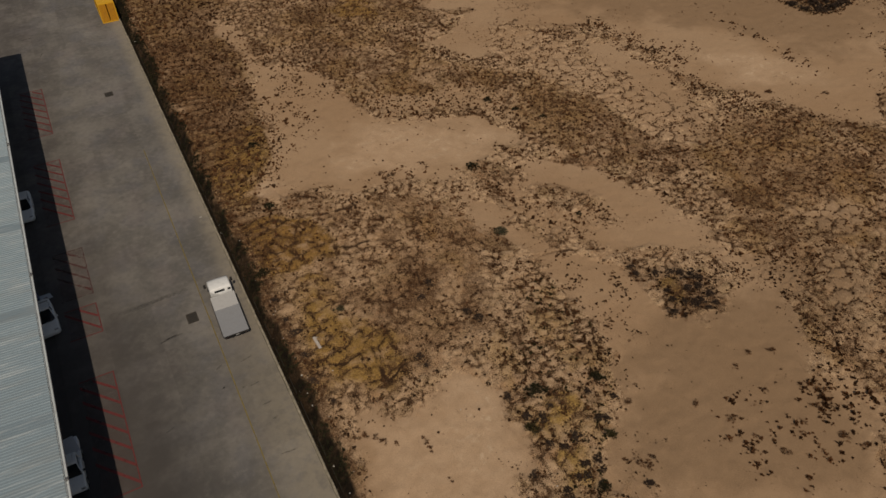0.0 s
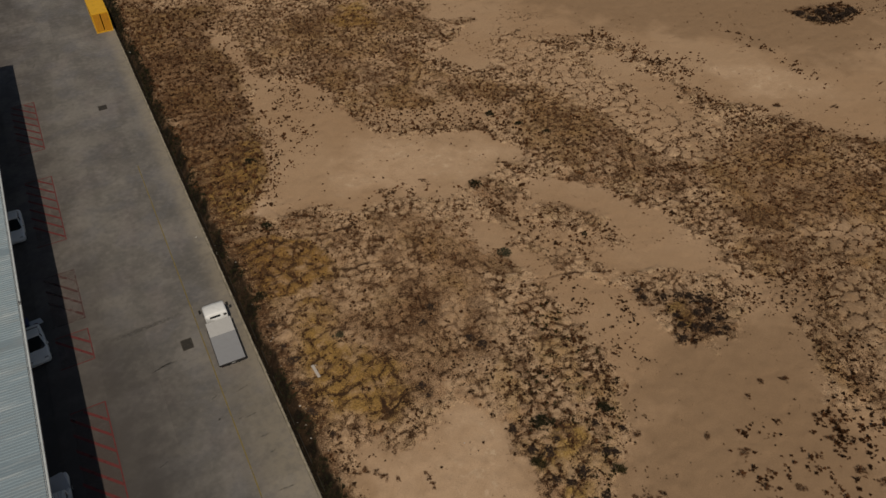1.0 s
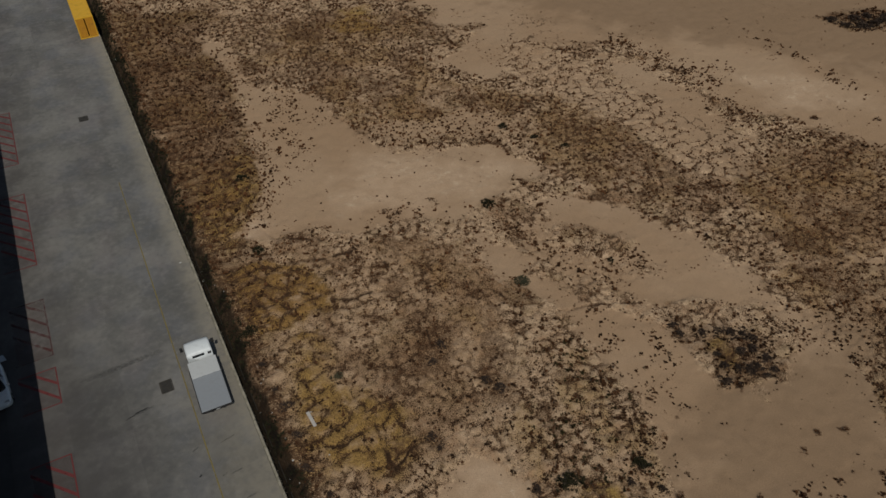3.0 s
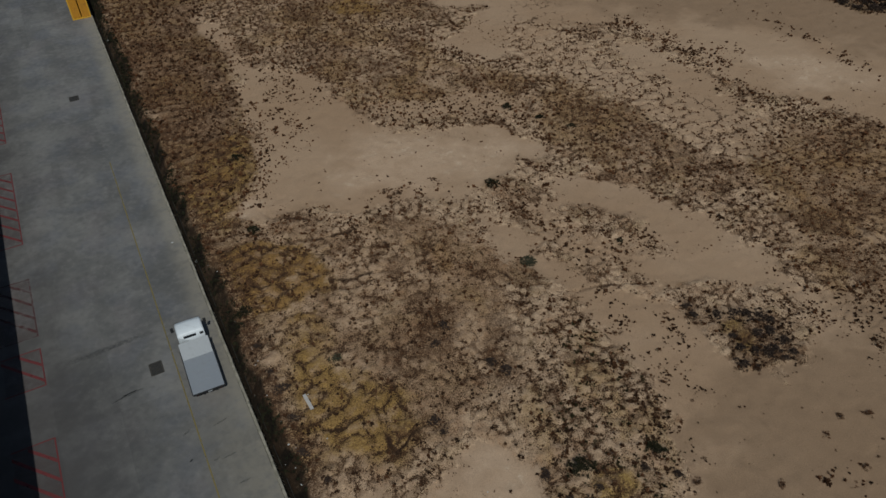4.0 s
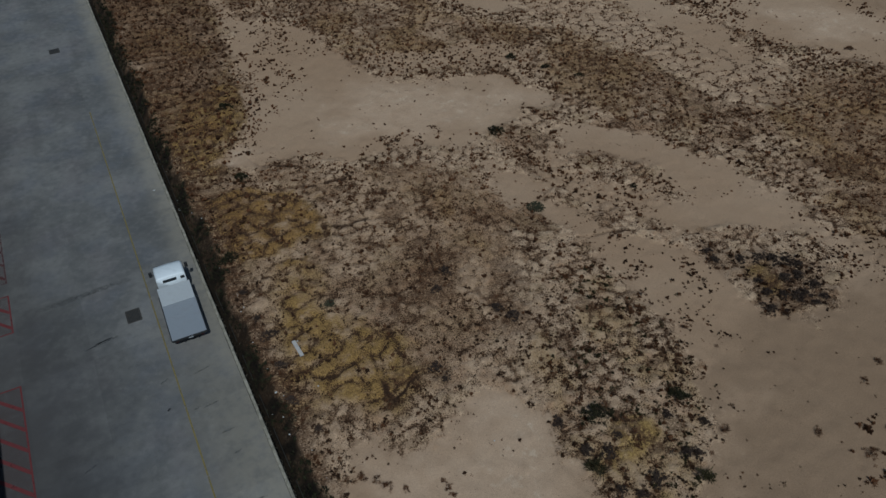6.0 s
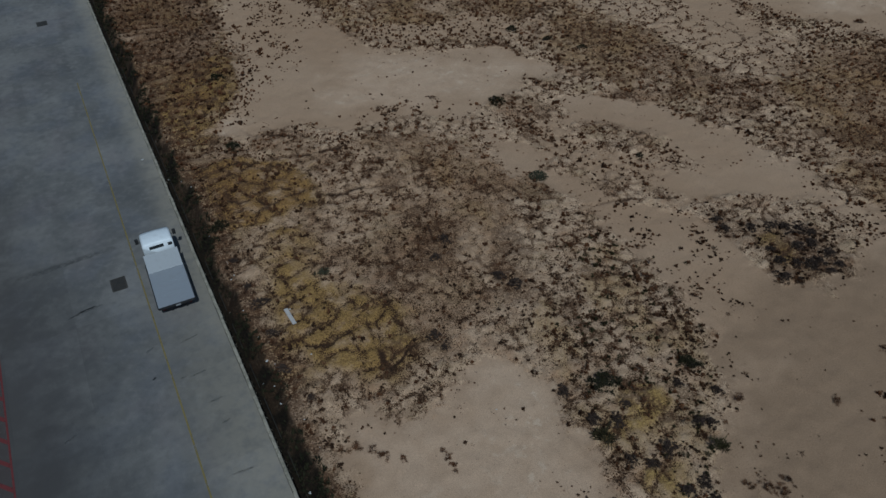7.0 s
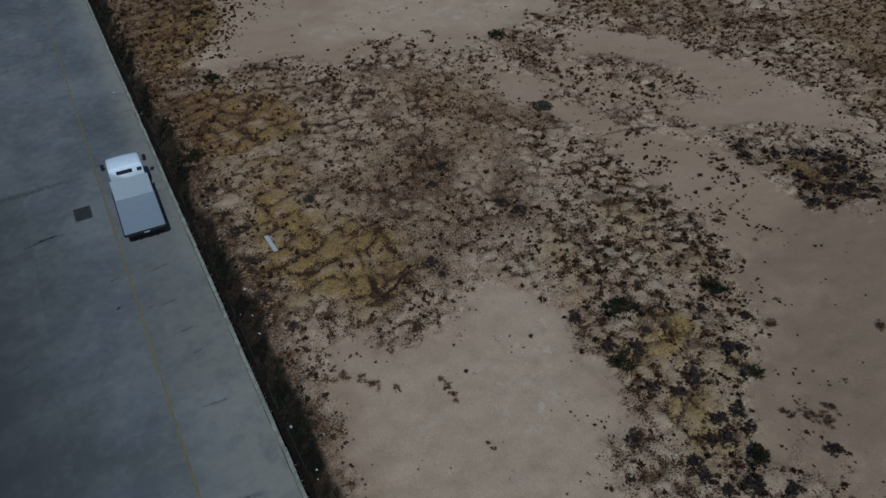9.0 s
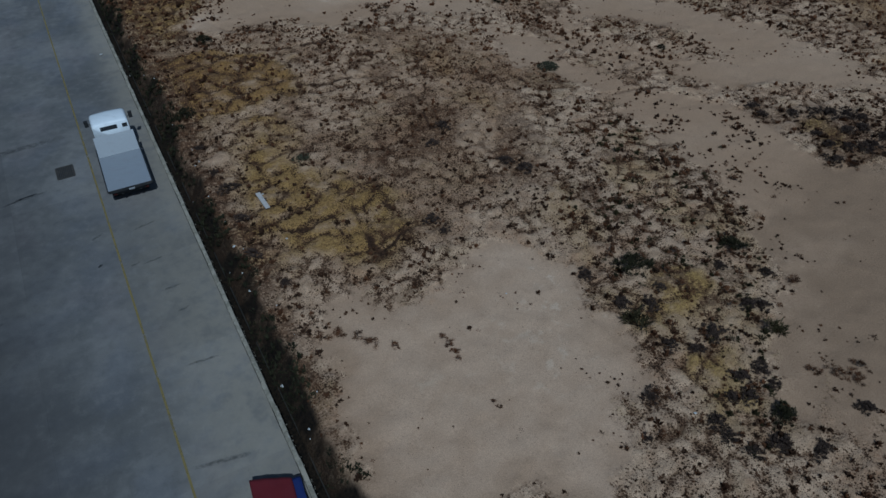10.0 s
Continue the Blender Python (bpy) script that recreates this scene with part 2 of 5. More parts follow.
def brush(name, a, b, dry):
    """Twigs and leaves: tone comes from each plant's own attribute."""
    n = Nodes(name)
    tone = n.attribute("tone")
    grain = n.noise(9.0, 3)
    c = n.mix(tone, a, b)
    c = n.mix(n.math("MULTIPLY", n.ramp(grain, 0.55, 0.75, 0.0, 0.5), n.ramp(tone, 0.0, 0.6, 0.3, 1.0)), c, dry)
    return n.done(c, 0.85, 0.0, 0.2)


def roof_sheet(name, colour, tone):
    n = Nodes(name)
    wide = n.noise(0.25, 5, 0.6)
    run = n.noise(1.2, 5, 0.65, (0.15, 1.0, 1.0))
    fine = n.noise(30.0, 3)
    c = n.mix(n.ramp(run, 0.48, 0.72, 0.0, 0.35), colour, (0.33, 0.33, 0.31))
    c = n.mix(n.ramp(wide, 0.55, 0.75, 0.0, 0.3), c, (0.5, 0.5, 0.48))
    wash = n.noise(2.6, 4, 0.7, (0.05, 1.0, 1.0))
    c = n.mix(n.ramp(wash, 0.52, 0.64, 0.0, 0.5), c, (0.5, 0.57, 0.6))
    c = n.mix(n.ramp(wash, 0.36, 0.46, 0.3, 0.0), c, (0.27, 0.33, 0.36))
    c = n.value(c, n.ramp(fine, 0.3, 0.7, 0.95 * tone, 1.04 * tone))
    return n.done(c, 0.45, 0.15)


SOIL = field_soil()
CONCRETE = concrete("yard_concrete")
KERB_STONE = kerb_stone()
# the yard's concrete at 0.16 tone: the ditch's shade is put into its colour
CHANNEL_SHADED = concrete("shaded_channel_concrete", 0.16)
RED_PAINT = road_paint("red_line_paint", (0.15, 0.03, 0.03), 0.58, 0.92)
RED_FADED = road_paint("faded_red_line_paint", (0.12, 0.04, 0.038), 0.5, 0.5)
RED_WASH = road_paint("thin_red_wash", (0.14, 0.07, 0.06), 0.54, 0.07)
YELLOW_PAINT = road_paint("yellow_line_paint", (0.27, 0.21, 0.07), 0.54, 0.72)
BRUSH = brush("dry_brush_brown", (0.039, 0.0195, 0.0095), (0.162, 0.07, 0.029), (0.15, 0.084, 0.042))
SCRUB = brush("dark_scrub", (0.034, 0.023, 0.018), (0.075, 0.05, 0.036), (0.12, 0.08, 0.05))
GREEN = brush("dull_green_leaves", (0.016, 0.0145, 0.0065), (0.034, 0.03, 0.012), (0.055, 0.042, 0.02))
MAT = brush("grey_green_mat_leaves", (0.046, 0.044, 0.026), (0.064, 0.06, 0.034), (0.075, 0.068, 0.04))
VERGE = brush("ditch_growth", (0.012, 0.0125, 0.0055), (0.032, 0.031, 0.013), (0.053, 0.042, 0.022))
SPIKY = brush("grey_green_spikes", (0.026, 0.022, 0.008), (0.055, 0.045, 0.017), (0.08, 0.062, 0.028))
TWIG = worn("grey_brown_twig", (0.07, 0.05, 0.035), 0.9)
ROOF = roof_sheet("pale_grey_roof_sheet", (0.28, 0.372, 0.43), 0.92)
SKYLIGHT = roof_sheet("weathered_rooflight_sheet", (0.27, 0.362, 0.42), 0.9)
GUTTER = worn("white_gutter_paint", (0.5, 0.56, 0.59), 0.5)
WALL = worn("cream_wall_plaster", (0.5, 0.48, 0.43), 0.85)
WHITE = worn("white_vehicle_paint", (0.74, 0.77, 0.78), 0.5, amount=0.12)
SILVER = worn("silver_vehicle_paint", (0.5, 0.52, 0.54), 0.35, 0.3, amount=0.12)
DECK = worn("grey_steel_deck", (0.32, 0.335, 0.355), 0.5, 0.15, 2.0, (0.28, 0.28, 0.28), 0.4)
BLACK = worn("black_plastic", (0.02, 0.02, 0.021), 0.6, amount=0.2)
RUBBER = worn("tyre_rubber", (0.025, 0.025, 0.025), 0.85)
STEEL = worn("dull_steel", (0.32, 0.32, 0.32), 0.45, 0.8)
LAMP_RED = worn("dark_red_lamp", (0.1, 0.008, 0.008), 0.3)
PANEL = worn("dull_pale_panel", (0.37, 0.38, 0.385), 0.45, 0.1, 3.0, (0.3, 0.3, 0.3), 0.5)
GRATE = worn("rusty_grate_iron", (0.075, 0.066, 0.055), 0.75, 0.4)
PIT_SHADE = worn("dark_pit_shade", (0.02, 0.02, 0.02), 0.95)
YELLOW = worn("yellow_container_paint", (0.72, 0.4, 0.03), 0.5, 0.0, 1.2, (0.35, 0.2, 0.05), 0.4)
# container yellow darkened to carry the near face's shade, plus rust dirt
SHADED_YELLOW = worn("shaded_rusty_yellow_door_paint", (0.55, 0.25, 0.018), 0.55, 0.0, 1.6, (0.28, 0.12, 0.03), 0.6)
RED_TARP = worn("red_tarpaulin", (0.1, 0.004, 0.009), 0.95, 0.0, 2.0, (0.1, 0.01, 0.012), 0.5)
BLUE_TARP = worn("blue_tarpaulin", (0.01, 0.02, 0.11), 0.7, 0.0, 2.0, (0.02, 0.03, 0.1), 0.5)
LITTER = worn("white_litter", (0.5, 0.49, 0.46), 0.7, amount=0.25)
TIMBER = worn("bleached_timber", (0.5, 0.46, 0.42), 0.85, 0.0, 5.0)
STAIN = stain()
OIL = worn("black_rubber_mark", (0.014, 0.014, 0.014), 0.8, 0.0, 6.0, (0.08, 0.075, 0.07), 0.5)
BLUE_CLOTH = worn("blue_vehicle_paint", (0.03, 0.045, 0.13), 0.4)


def window_glass():
    n = Nodes("dark_vehicle_glass")
    return n.done((0.012, 0.015, 0.018), 0.06)


GLASS = window_glass()


# ---- building helpers ----
def part(name, bm, material, parent, label="", smooth=False):
    """Links a bmesh as one mesh object under a thing or a part."""
    me = bpy.data.meshes.new(name)
    bmesh.ops.recalc_face_normals(bm, faces=bm.faces)
    bm.to_mesh(me)
    bm.free()
    me.materials.append(material)
    if smooth:
        me.polygons.foreach_set("use_smooth", [True] * len(me.polygons))
    ob = new(name, me)
    ob.parent = parent
    return tagged(ob, label) if label else ob


def thing(name, m, label, category, group="", kind=""):
    ob = new(name)
    ob.matrix_world = m
    return tagged(ob, label, category, group, kind)


def box(size, at=(0, 0, 0), bevel=0.0, bm=None, turn=None):
    bm = bm or bmesh.new()
    m = Matrix.Translation(at) @ (turn or Matrix()) @ Matrix.Diagonal((*size, 1))
    made = bmesh.ops.create_cube(bm, size=1.0, matrix=m)["verts"]
    if bevel:
        edges = {e for v in made for e in v.link_edges}
        bmesh.ops.bevel(bm, geom=list(edges), offset=bevel, segments=2, affect="EDGES", profile=0.6)
    return bm


def rod(a, b, r, r2=None, sides=8, bm=None):
    bm = bm or bmesh.new()
    a, b = Vector(a), Vector(b)
    turn = (b - a).to_track_quat("Z", "Y").to_matrix().to_4x4()
    m = Matrix.Translation((a + b) / 2) @ turn
    bmesh.ops.create_cone(bm, cap_ends=True, segments=sides, radius1=r, radius2=r if r2 is None else r2, depth=(b - a).length, matrix=m)
    return bm


def loft(sections, bm=None, caps=True):
    """Joins rings of equally many points into one skin."""
    bm = bm or bmesh.new()
    rings = [[bm.verts.new(p) for p in ring] for ring in sections]
    n = len(rings[0])
    for r, s in zip(rings, rings[1:]):
        for i in range(n):
            bm.faces.new((r[i], r[(i + 1) % n], s[(i + 1) % n], s[i]))
    if caps:
        bm.faces.new(rings[0])
        bm.faces.new(rings[-1][::-1])
    return bm


def flat(points, z0, z1, bm=None):
    """A thin plate of that outline."""
    bm = bm or bmesh.new()
    low = [bm.verts.new((x, y, z0)) for x, y in points]
    top = [bm.verts.new((x, y, z1)) for x, y in points]
    n = len(points)
    bm.faces.new(top)
    bm.faces.new(low[::-1])
    for i in range(n):
        bm.faces.new((low[i], low[(i + 1) % n], top[(i + 1) % n], top[i]))
    return bm


# ---- ground cover of the field ----
def lattice(ix, iy, seed):
    h = (ix.astype(np.int64) * 374761393 + iy.astype(np.int64) * 668265263 + seed * 974711) & 0xFFFFFFFF
    h = ((h ^ (h >> 13)) * 1274126177) & 0xFFFFFFFF
    h = h ^ (h >> 16)
    return (h & 0xFFFFFF) / float(0x1000000)


def vnoise(x, y, seed):
    ix, iy = np.floor(x), np.floor(y)
    fx, fy = x - ix, y - iy
    fx, fy = fx * fx * (3 - 2 * fx), fy * fy * (3 - 2 * fy)
    a, b = lattice(ix, iy, seed), lattice(ix + 1, iy, seed)
    c, d = lattice(ix, iy + 1, seed), lattice(ix + 1, iy + 1, seed)
    return (a + (b - a) * fx) * (1 - fy) + (c + (d - c) * fx) * fy


def fbm(x, y, size, seed, octaves=4):
    total, weight, amp = 0.0, 0.0, 1.0
    for k in range(octaves):
        f = 2.0 ** k / size
        total = total + amp * vnoise(x * f + 17.3 * k, y * f - 9.1 * k, seed + k)
        weight, amp = weight + amp, amp * 0.55
    return total / weight


def step(v, low, high):
    t = np.clip((v - low) / (high - low), 0, 1)
    return t * t * (3 - 2 * t)


def cells(x, y, size, seed):
    """Distances to the nearest border and to the nearest corner of a net of uneven cells."""
    gx, gy = x / size, y / size
    ix, iy = np.floor(gx), np.floor(gy)
    d1 = np.full(x.shape, 9.0)
    d2 = np.full(x.shape, 9.0)
    d3 = np.full(x.shape, 9.0)
    for i in (-1, 0, 1):
        for j in (-1, 0, 1):
            px = ix + i + 0.1 + 0.8 * lattice(ix + i, iy + j, seed)
            py = iy + j + 0.1 + 0.8 * lattice(ix + i, iy + j, seed + 5)
            d = np.hypot(px - gx, py - gy)
            d3 = np.where(d < d2, d2, np.minimum(d3, d))
            d2 = np.where(d < d1, d1, np.minimum(d2, d))
            d1 = np.minimum(d1, d)
    return (d2 - d1) * 0.5 * size, (d3 - d1) * 0.5 * size


REGIONS = {}


def region(kind, soft, *outline):
    """An area of the field, by its rough outline on the plan, with an edge that frays over so many metres."""
    REGIONS.setdefault(kind, []).append((soft, np.array(outline)))


def depth(kind, x, y):
    """How deep a place lies inside the areas of a kind, in units of their fraying width; negative outside."""
    best = np.full(x.shape, -9.0)
    for soft, p in REGIONS.get(kind, ()):
        near = (x > p[:, 0].min() - 6) & (x < p[:, 0].max() + 6) & (y > p[:, 1].min() - 6) & (y < p[:, 1].max() + 6)
        if not near.any():
            continue
        u, v = x[near], y[near]
        dist, odd = np.full(u.shape, 1e9), np.zeros(u.shape, bool)
        for (ax, ay), (bx, by) in zip(p, np.roll(p, -1, 0)):
            ex, ey = bx - ax, by - ay
            t = np.clip(((u - ax) * ex + (v - ay) * ey) / (ex * ex + ey * ey + 1e-9), 0, 1)
            dist = np.minimum(dist, np.hypot(u - ax - t * ex, v - ay - t * ey))
            if ey:
                odd ^= ((ay > v) != (by > v)) & (u < ex * (v - ay) / ey + ax)
        best[near] = np.maximum(best[near], np.where(odd, dist, -dist) / soft)
    return best


def inside(kind, x, y, fray):
    """How far a place belongs to the areas of a kind, 0 to 1, with frayed edges."""
    return step(depth(kind, x, y) + (fray - 0.5) * 3.2, -1.0, 1.0)


RIFTS = []


def rift(*line):
    """A brush-filled crack that runs over the field along such a line."""
    RIFTS.append(np.array(line))


def to_rift(x, y):
    best = np.full(x.shape, 9.0)
    for p in RIFTS:
        near = (x > p[:, 0].min() - 2) & (x < p[:, 0].max() + 2) & (y > p[:, 1].min() - 2) & (y < p[:, 1].max() + 2)
        u, v = x[near], y[near]
        d = best[near]
        for (ax, ay), (bx, by) in zip(p, p[1:]):
            ex, ey = bx - ax, by - ay
            t = np.clip(((u - ax) * ex + (v - ay) * ey) / (ex * ex + ey * ey + 1e-9), 0, 1)
            d = np.minimum(d, np.hypot(u - ax - t * ex, v - ay - t * ey))
        best[near] = d
    return best

# ---- areas of the field ----
region("bare", 0.7, (4.7, 56.9), (6.8, 59.2), (9.2, 62.7), (9.1, 68.5), (10.1, 75.1), (10.8, 81.9), (9.7, 91.5), (10.0, 95.7), (11.8, 93.8), (13.1, 87.0), (12.3, 81.1), (15.3, 76.5), (17.8, 75.8), (18.2, 69.9), (19.1, 65.6), (20.9, 62.1), (25.0, 61.0), (29.8, 58.4), (31.6, 55.0), (31.3, 52.9), (28.0, 51.9), (24.2, 50.8), (21.2, 49.9), (18.5, 51.8), (15.6, 51.9), (12.4, 52.7), (9.8, 54.6), (6.7, 55.3))
region("bare", 0.7, (3.2, 30.3), (4.3, 30.5), (5.3, 29.4), (6.7, 28.1), (8.2, 28.0), (9.7, 29.1), (11.2, 29.8), (12.3, 28.7), (13.2, 27.6), (13.1, 25.7), (12.8, 24.1), (13.0, 22.6), (12.5, 21.3), (13.0, 20.4), (13.2, 19.4), (10.9, 18.7), (10.0, 18.5), (9.9, 17.6), (10.8, 16.4), (10.4, 15.7), (1.0, 20.8), (1.0, 22.6), (1.2, 24.0), (1.6, 25.4), (1.6, 27.8))
region("bare", 0.7, (29.2, 49.0), (31.2, 48.5), (34.8, 45.0), (36.0, 41.3), (37.2, 37.8), (38.1, 35.0), (38.7, 33.4), (37.1, 30.9), (34.1, 32.5), (31.3, 33.6), (28.5, 34.3), (29.0, 37.0), (32.1, 37.8), (32.7, 41.2), (30.4, 43.4), (29.0, 46.1))
region("bare", 0.7, (21.8, 47.6), (23.2, 45.9), (23.4, 41.7), (24.6, 38.5), (25.4, 36.1), (23.4, 38.3), (21.4, 40.7), (21.0, 45.2))
region("bare", 0.7, (24.2, 37.9), (25.2, 35.8), (29.0, 33.7), (29.0, 32.2), (28.7, 26.9), (30.5, 25.6), (35.9, 26.9), (38.3, 25.6), (38.0, 22.9), (36.1, 20.0), (35.6, 17.8), (30.7, 15.9), (29.9, 14.2), (26.6, 13.0), (24.5, 17.6), (24.7, 19.0), (21.1, 18.9), (16.2, 15.7), (14.6, 16.6), (17.3, 18.9), (19.8, 21.7), (22.0, 23.9), (23.6, 27.3), (23.3, 31.5), (22.7, 35.5))
region("bare", 0.7, (16.2, 15.7), (21.1, 18.9), (24.7, 19.0), (24.5, 17.6), (26.6, 13.0), (29.9, 14.2), (31.5, 9.0), (30.7, 8.0))
region("bare", 0.7, (32.4, 75.5), (35.2, 76.4), (40.7, 80.5), (40.4, 84.5), (90.4, 56.6), (66.5, 37.1), (63.0, 39.0), (60.5, 42.8), (58.3, 48.0), (54.6, 52.0), (54.6, 57.8), (55.5, 65.2), (53.0, 70.1), (46.5, 71.9), (42.3, 76.0), (38.1, 71.5), (37.9, 68.5), (34.6, 69.5), (33.2, 72.6))
region("cracked", 1.2, (41.4, 73.0), (45.7, 70.6), (47.7, 61.6), (49.6, 54.7), (52.0, 48.2), (47.0, 42.6), (43.3, 46.9), (42.7, 55.9), (40.4, 62.6))
region("cracked", 1.2, (46.6, 33.2), (53.0, 29.0), (51.0, 25.6), (46.0, 28.6))
region("thicket", 0.6, (29.3, 33.1), (30.6, 32.3), (32.6, 30.4), (34.3, 29.0), (34.0, 26.4), (33.1, 25.5), (31.4, 25.9), (28.9, 26.6), (30.0, 29.0), (30.0, 30.5), (28.8, 31.4))
region("growth", 0.8, (30.5, 34.3), (32.7, 33.7), (35.0, 31.0), (34.9, 27.9), (34.1, 25.4), (32.8, 25.4), (31.0, 29.0))
region("moss", 0.6, (30.9, 30.3), (32.0, 29.8), (31.4, 29.0), (30.4, 29.4))
region("moss", 0.6, (31.2, 28.9), (31.9, 28.5), (31.1, 27.8), (30.4, 28.1))
region("cracked", 1.0, (45.0, 26.7), (48.5, 25.3), (42.0, 19.5), (40.5, 21.4))
region("dense", 1.3, (46.0, 43.1), (54.6, 46.7), (61.4, 40.5), (64.3, 35.4), (52.6, 25.8), (49.0, 24.5), (47.0, 31.5), (42.0, 33.4), (42.1, 38.0))
region("dense", 1.3, (18.0, 76.4), (23.1, 78.3), (29.7, 79.5), (32.6, 69.9), (37.0, 64.5), (32.8, 60.0), (30.1, 60.2), (26.4, 60.9), (21.1, 62.6), (19.2, 67.4))
region("dense", 1.3, (40.4, 62.6), (42.1, 56.2), (42.5, 49.6), (38.7, 43.9), (35.5, 45.1), (33.5, 49.9), (33.2, 54.8), (32.3, 61.5))
region("dense", 1.3, (16.5, 51.0), (19.7, 48.2), (21.4, 43.7), (20.8, 39.7), (18.1, 38.5), (16.2, 41.0), (15.6, 46.0))
region("sparse", 1.3, (25.2, 47.2), (28.5, 44.4), (29.4, 41.1), (33.6, 40.7), (32.1, 37.8), (29.0, 37.0), (25.5, 39.7), (24.0, 43.1))
region("dense", 1.3, (12.4, 100.1), (24.4, 93.4), (35.1, 87.5), (33.4, 77.5), (24.3, 77.6), (17.3, 78.3), (13.2, 80.6), (11.4, 91.4))
region("dense", 1.3, (2.2, 98.2), (7.3, 91.9), (7.3, 76.7), (4.7, 61.4), (2.2, 62.7), (1.7, 77.1))
region("hummock", 1.0, (1.9, 105.9), (11.7, 100.5), (10.8, 81.9), (9.2, 70.3), (8.8, 63.4), (5.3, 58.0), (4.4, 52.0), (2.6, 40.6), (2.9, 31.8), (1.1, 31.7), (1.0, 41.5), (0.8, 53.9), (0.9, 71.2))
region("rust", 2.0, (50.8, 45.0), (60.9, 35.4), (48.8, 25.5), (45.6, 29.5), (44.8, 36.6))
region("dense", 1.2, (47.1, 38.9), (61.7, 36.0), (51.1, 27.3), (44.5, 31.7))
region("rust", 2.0, (9.0, 52.0), (16.0, 51.0), (21.0, 44.0), (18.0, 38.0), (14.0, 33.0), (9.0, 31.0), (8.0, 40.0))
region("amber", 1.0, (1.7, 53.4), (5.9, 53.0), (9.4, 49.3), (8.2, 45.0), (5.1, 45.0), (2.2, 46.6))
region("moss", 1.0, (4.3, 37.5), (7.2, 37.4), (8.8, 35.0), (8.8, 32.2), (7.1, 31.0), (5.4, 31.9), (4.1, 33.9))
region("moss", 0.7, (16.3, 24.1), (17.6, 23.4), (16.7, 22.3), (15.2, 22.0), (15.1, 22.9))
region("moss", 0.5, (13.9, 23.3), (14.8, 22.9), (14.3, 22.2), (13.4, 22.6))
region("moss", 0.7, (14.2, 20.6), (15.4, 20.1), (14.6, 18.3), (13.8, 17.9), (13.4, 18.7))
region("moss", 1.0, (2.8, 42.6), (5.5, 43.3), (6.9, 37.0), (9.3, 31.9), (6.7, 30.4), (3.3, 32.8), (1.8, 35.9))
region("humus", 0.6, (14.7, 36.1), (16.4, 34.6), (15.9, 32.2), (13.7, 32.3))
region("humus", 0.6, (13.9, 42.2), (14.7, 39.8), (12.9, 36.5), (10.0, 37.0))
region("humus", 0.6, (9.6, 33.1), (10.3, 31.8), (9.4, 30.5), (8.7, 31.4))
rift((6.6, 35.2), (6.7, 34.2), (6.6, 33.0), (6.5, 32.1), (6.7, 31.5), (7.3, 31.5), (7.8, 32.0), (8.5, 32.3), (9.3, 32.6))
rift((3.8, 34.6), (4.5, 34.5), (5.3, 34.6), (6.4, 35.0))
rift((5.9, 52.4), (7.6, 51.6), (9.6, 51.2), (12.1, 51.0))
rift((8.2, 46.5), (9.8, 45.9), (11.5, 45.8), (12.4, 44.7))
rift((22.8, 37.8), (24.8, 37.1), (27.1, 36.1))
rift((10.7, 46.1), (11.6, 45.8), (12.9, 45.6), (13.6, 45.7))
rift((12.7, 51.4), (13.4, 50.0), (13.4, 47.9))
rift((5.8, 52.0), (6.9, 52.1), (8.5, 51.4), (10.0, 51.1), (11.7, 51.0))
rift((24.2, 37.4), (25.4, 36.7), (27.2, 36.1), (28.7, 35.1))
rift((13.1, 40.6), (13.1, 39.1), (13.2, 37.8))
rift((19.5, 44.6), (19.5, 42.4), (20.2, 40.6))
rift((6.0, 57.2), (6.6, 55.4), (8.6, 54.2), (10.3, 53.2), (12.5, 52.6), (14.5, 52.6))
region("humus", 0.7, (14.6, 34.9), (16.2, 34.3), (18.0, 34.7), (18.2, 33.8), (16.0, 33.4), (15.0, 32.4), (14.3, 33.7))
region("humus", 0.7, (13.1, 40.6), (14.8, 40.0), (14.0, 37.7), (12.7, 37.6), (11.6, 38.4))
region("pale", 1.2, (3.6, 28.7), (5.8, 28.2), (8.8, 28.0), (11.1, 29.2), (12.7, 27.9), (12.5, 24.9), (12.2, 22.7), (11.8, 21.1), (12.4, 19.6), (10.6, 18.9), (8.4, 17.2), (2.1, 20.6), (2.1, 24.1))
region("sparse", 0.8, (25.1, 36.3), (28.1, 34.4), (28.1, 31.3), (27.2, 29.0), (25.8, 26.1), (23.5, 26.4), (24.9, 29.7), (25.3, 32.2), (23.6, 34.3))
region("tan", 1.8, (28.5, 26.7), (35.4, 26.5), (38.0, 22.9), (35.5, 17.8), (34.1, 14.0), (33.5, 10.3), (30.7, 8.0), (15.8, 15.9), (20.4, 22.5))
region("rust", 2.0, (1.2, 105.0), (11.5, 100.0), (10.5, 82.0), (8.8, 68.0), (7.5, 60.0), (4.5, 55.0), (9.0, 52.0), (10.0, 45.0), (8.5, 40.0), (9.5, 32.0), (7.0, 29.5), (2.0, 30.0), (1.0, 40.0), (1.0, 60.0))
region("pale", 2.5, (12.0, 56.0), (17.0, 62.0), (25.0, 58.0), (30.0, 54.5), (24.0, 52.5), (14.0, 54.5))

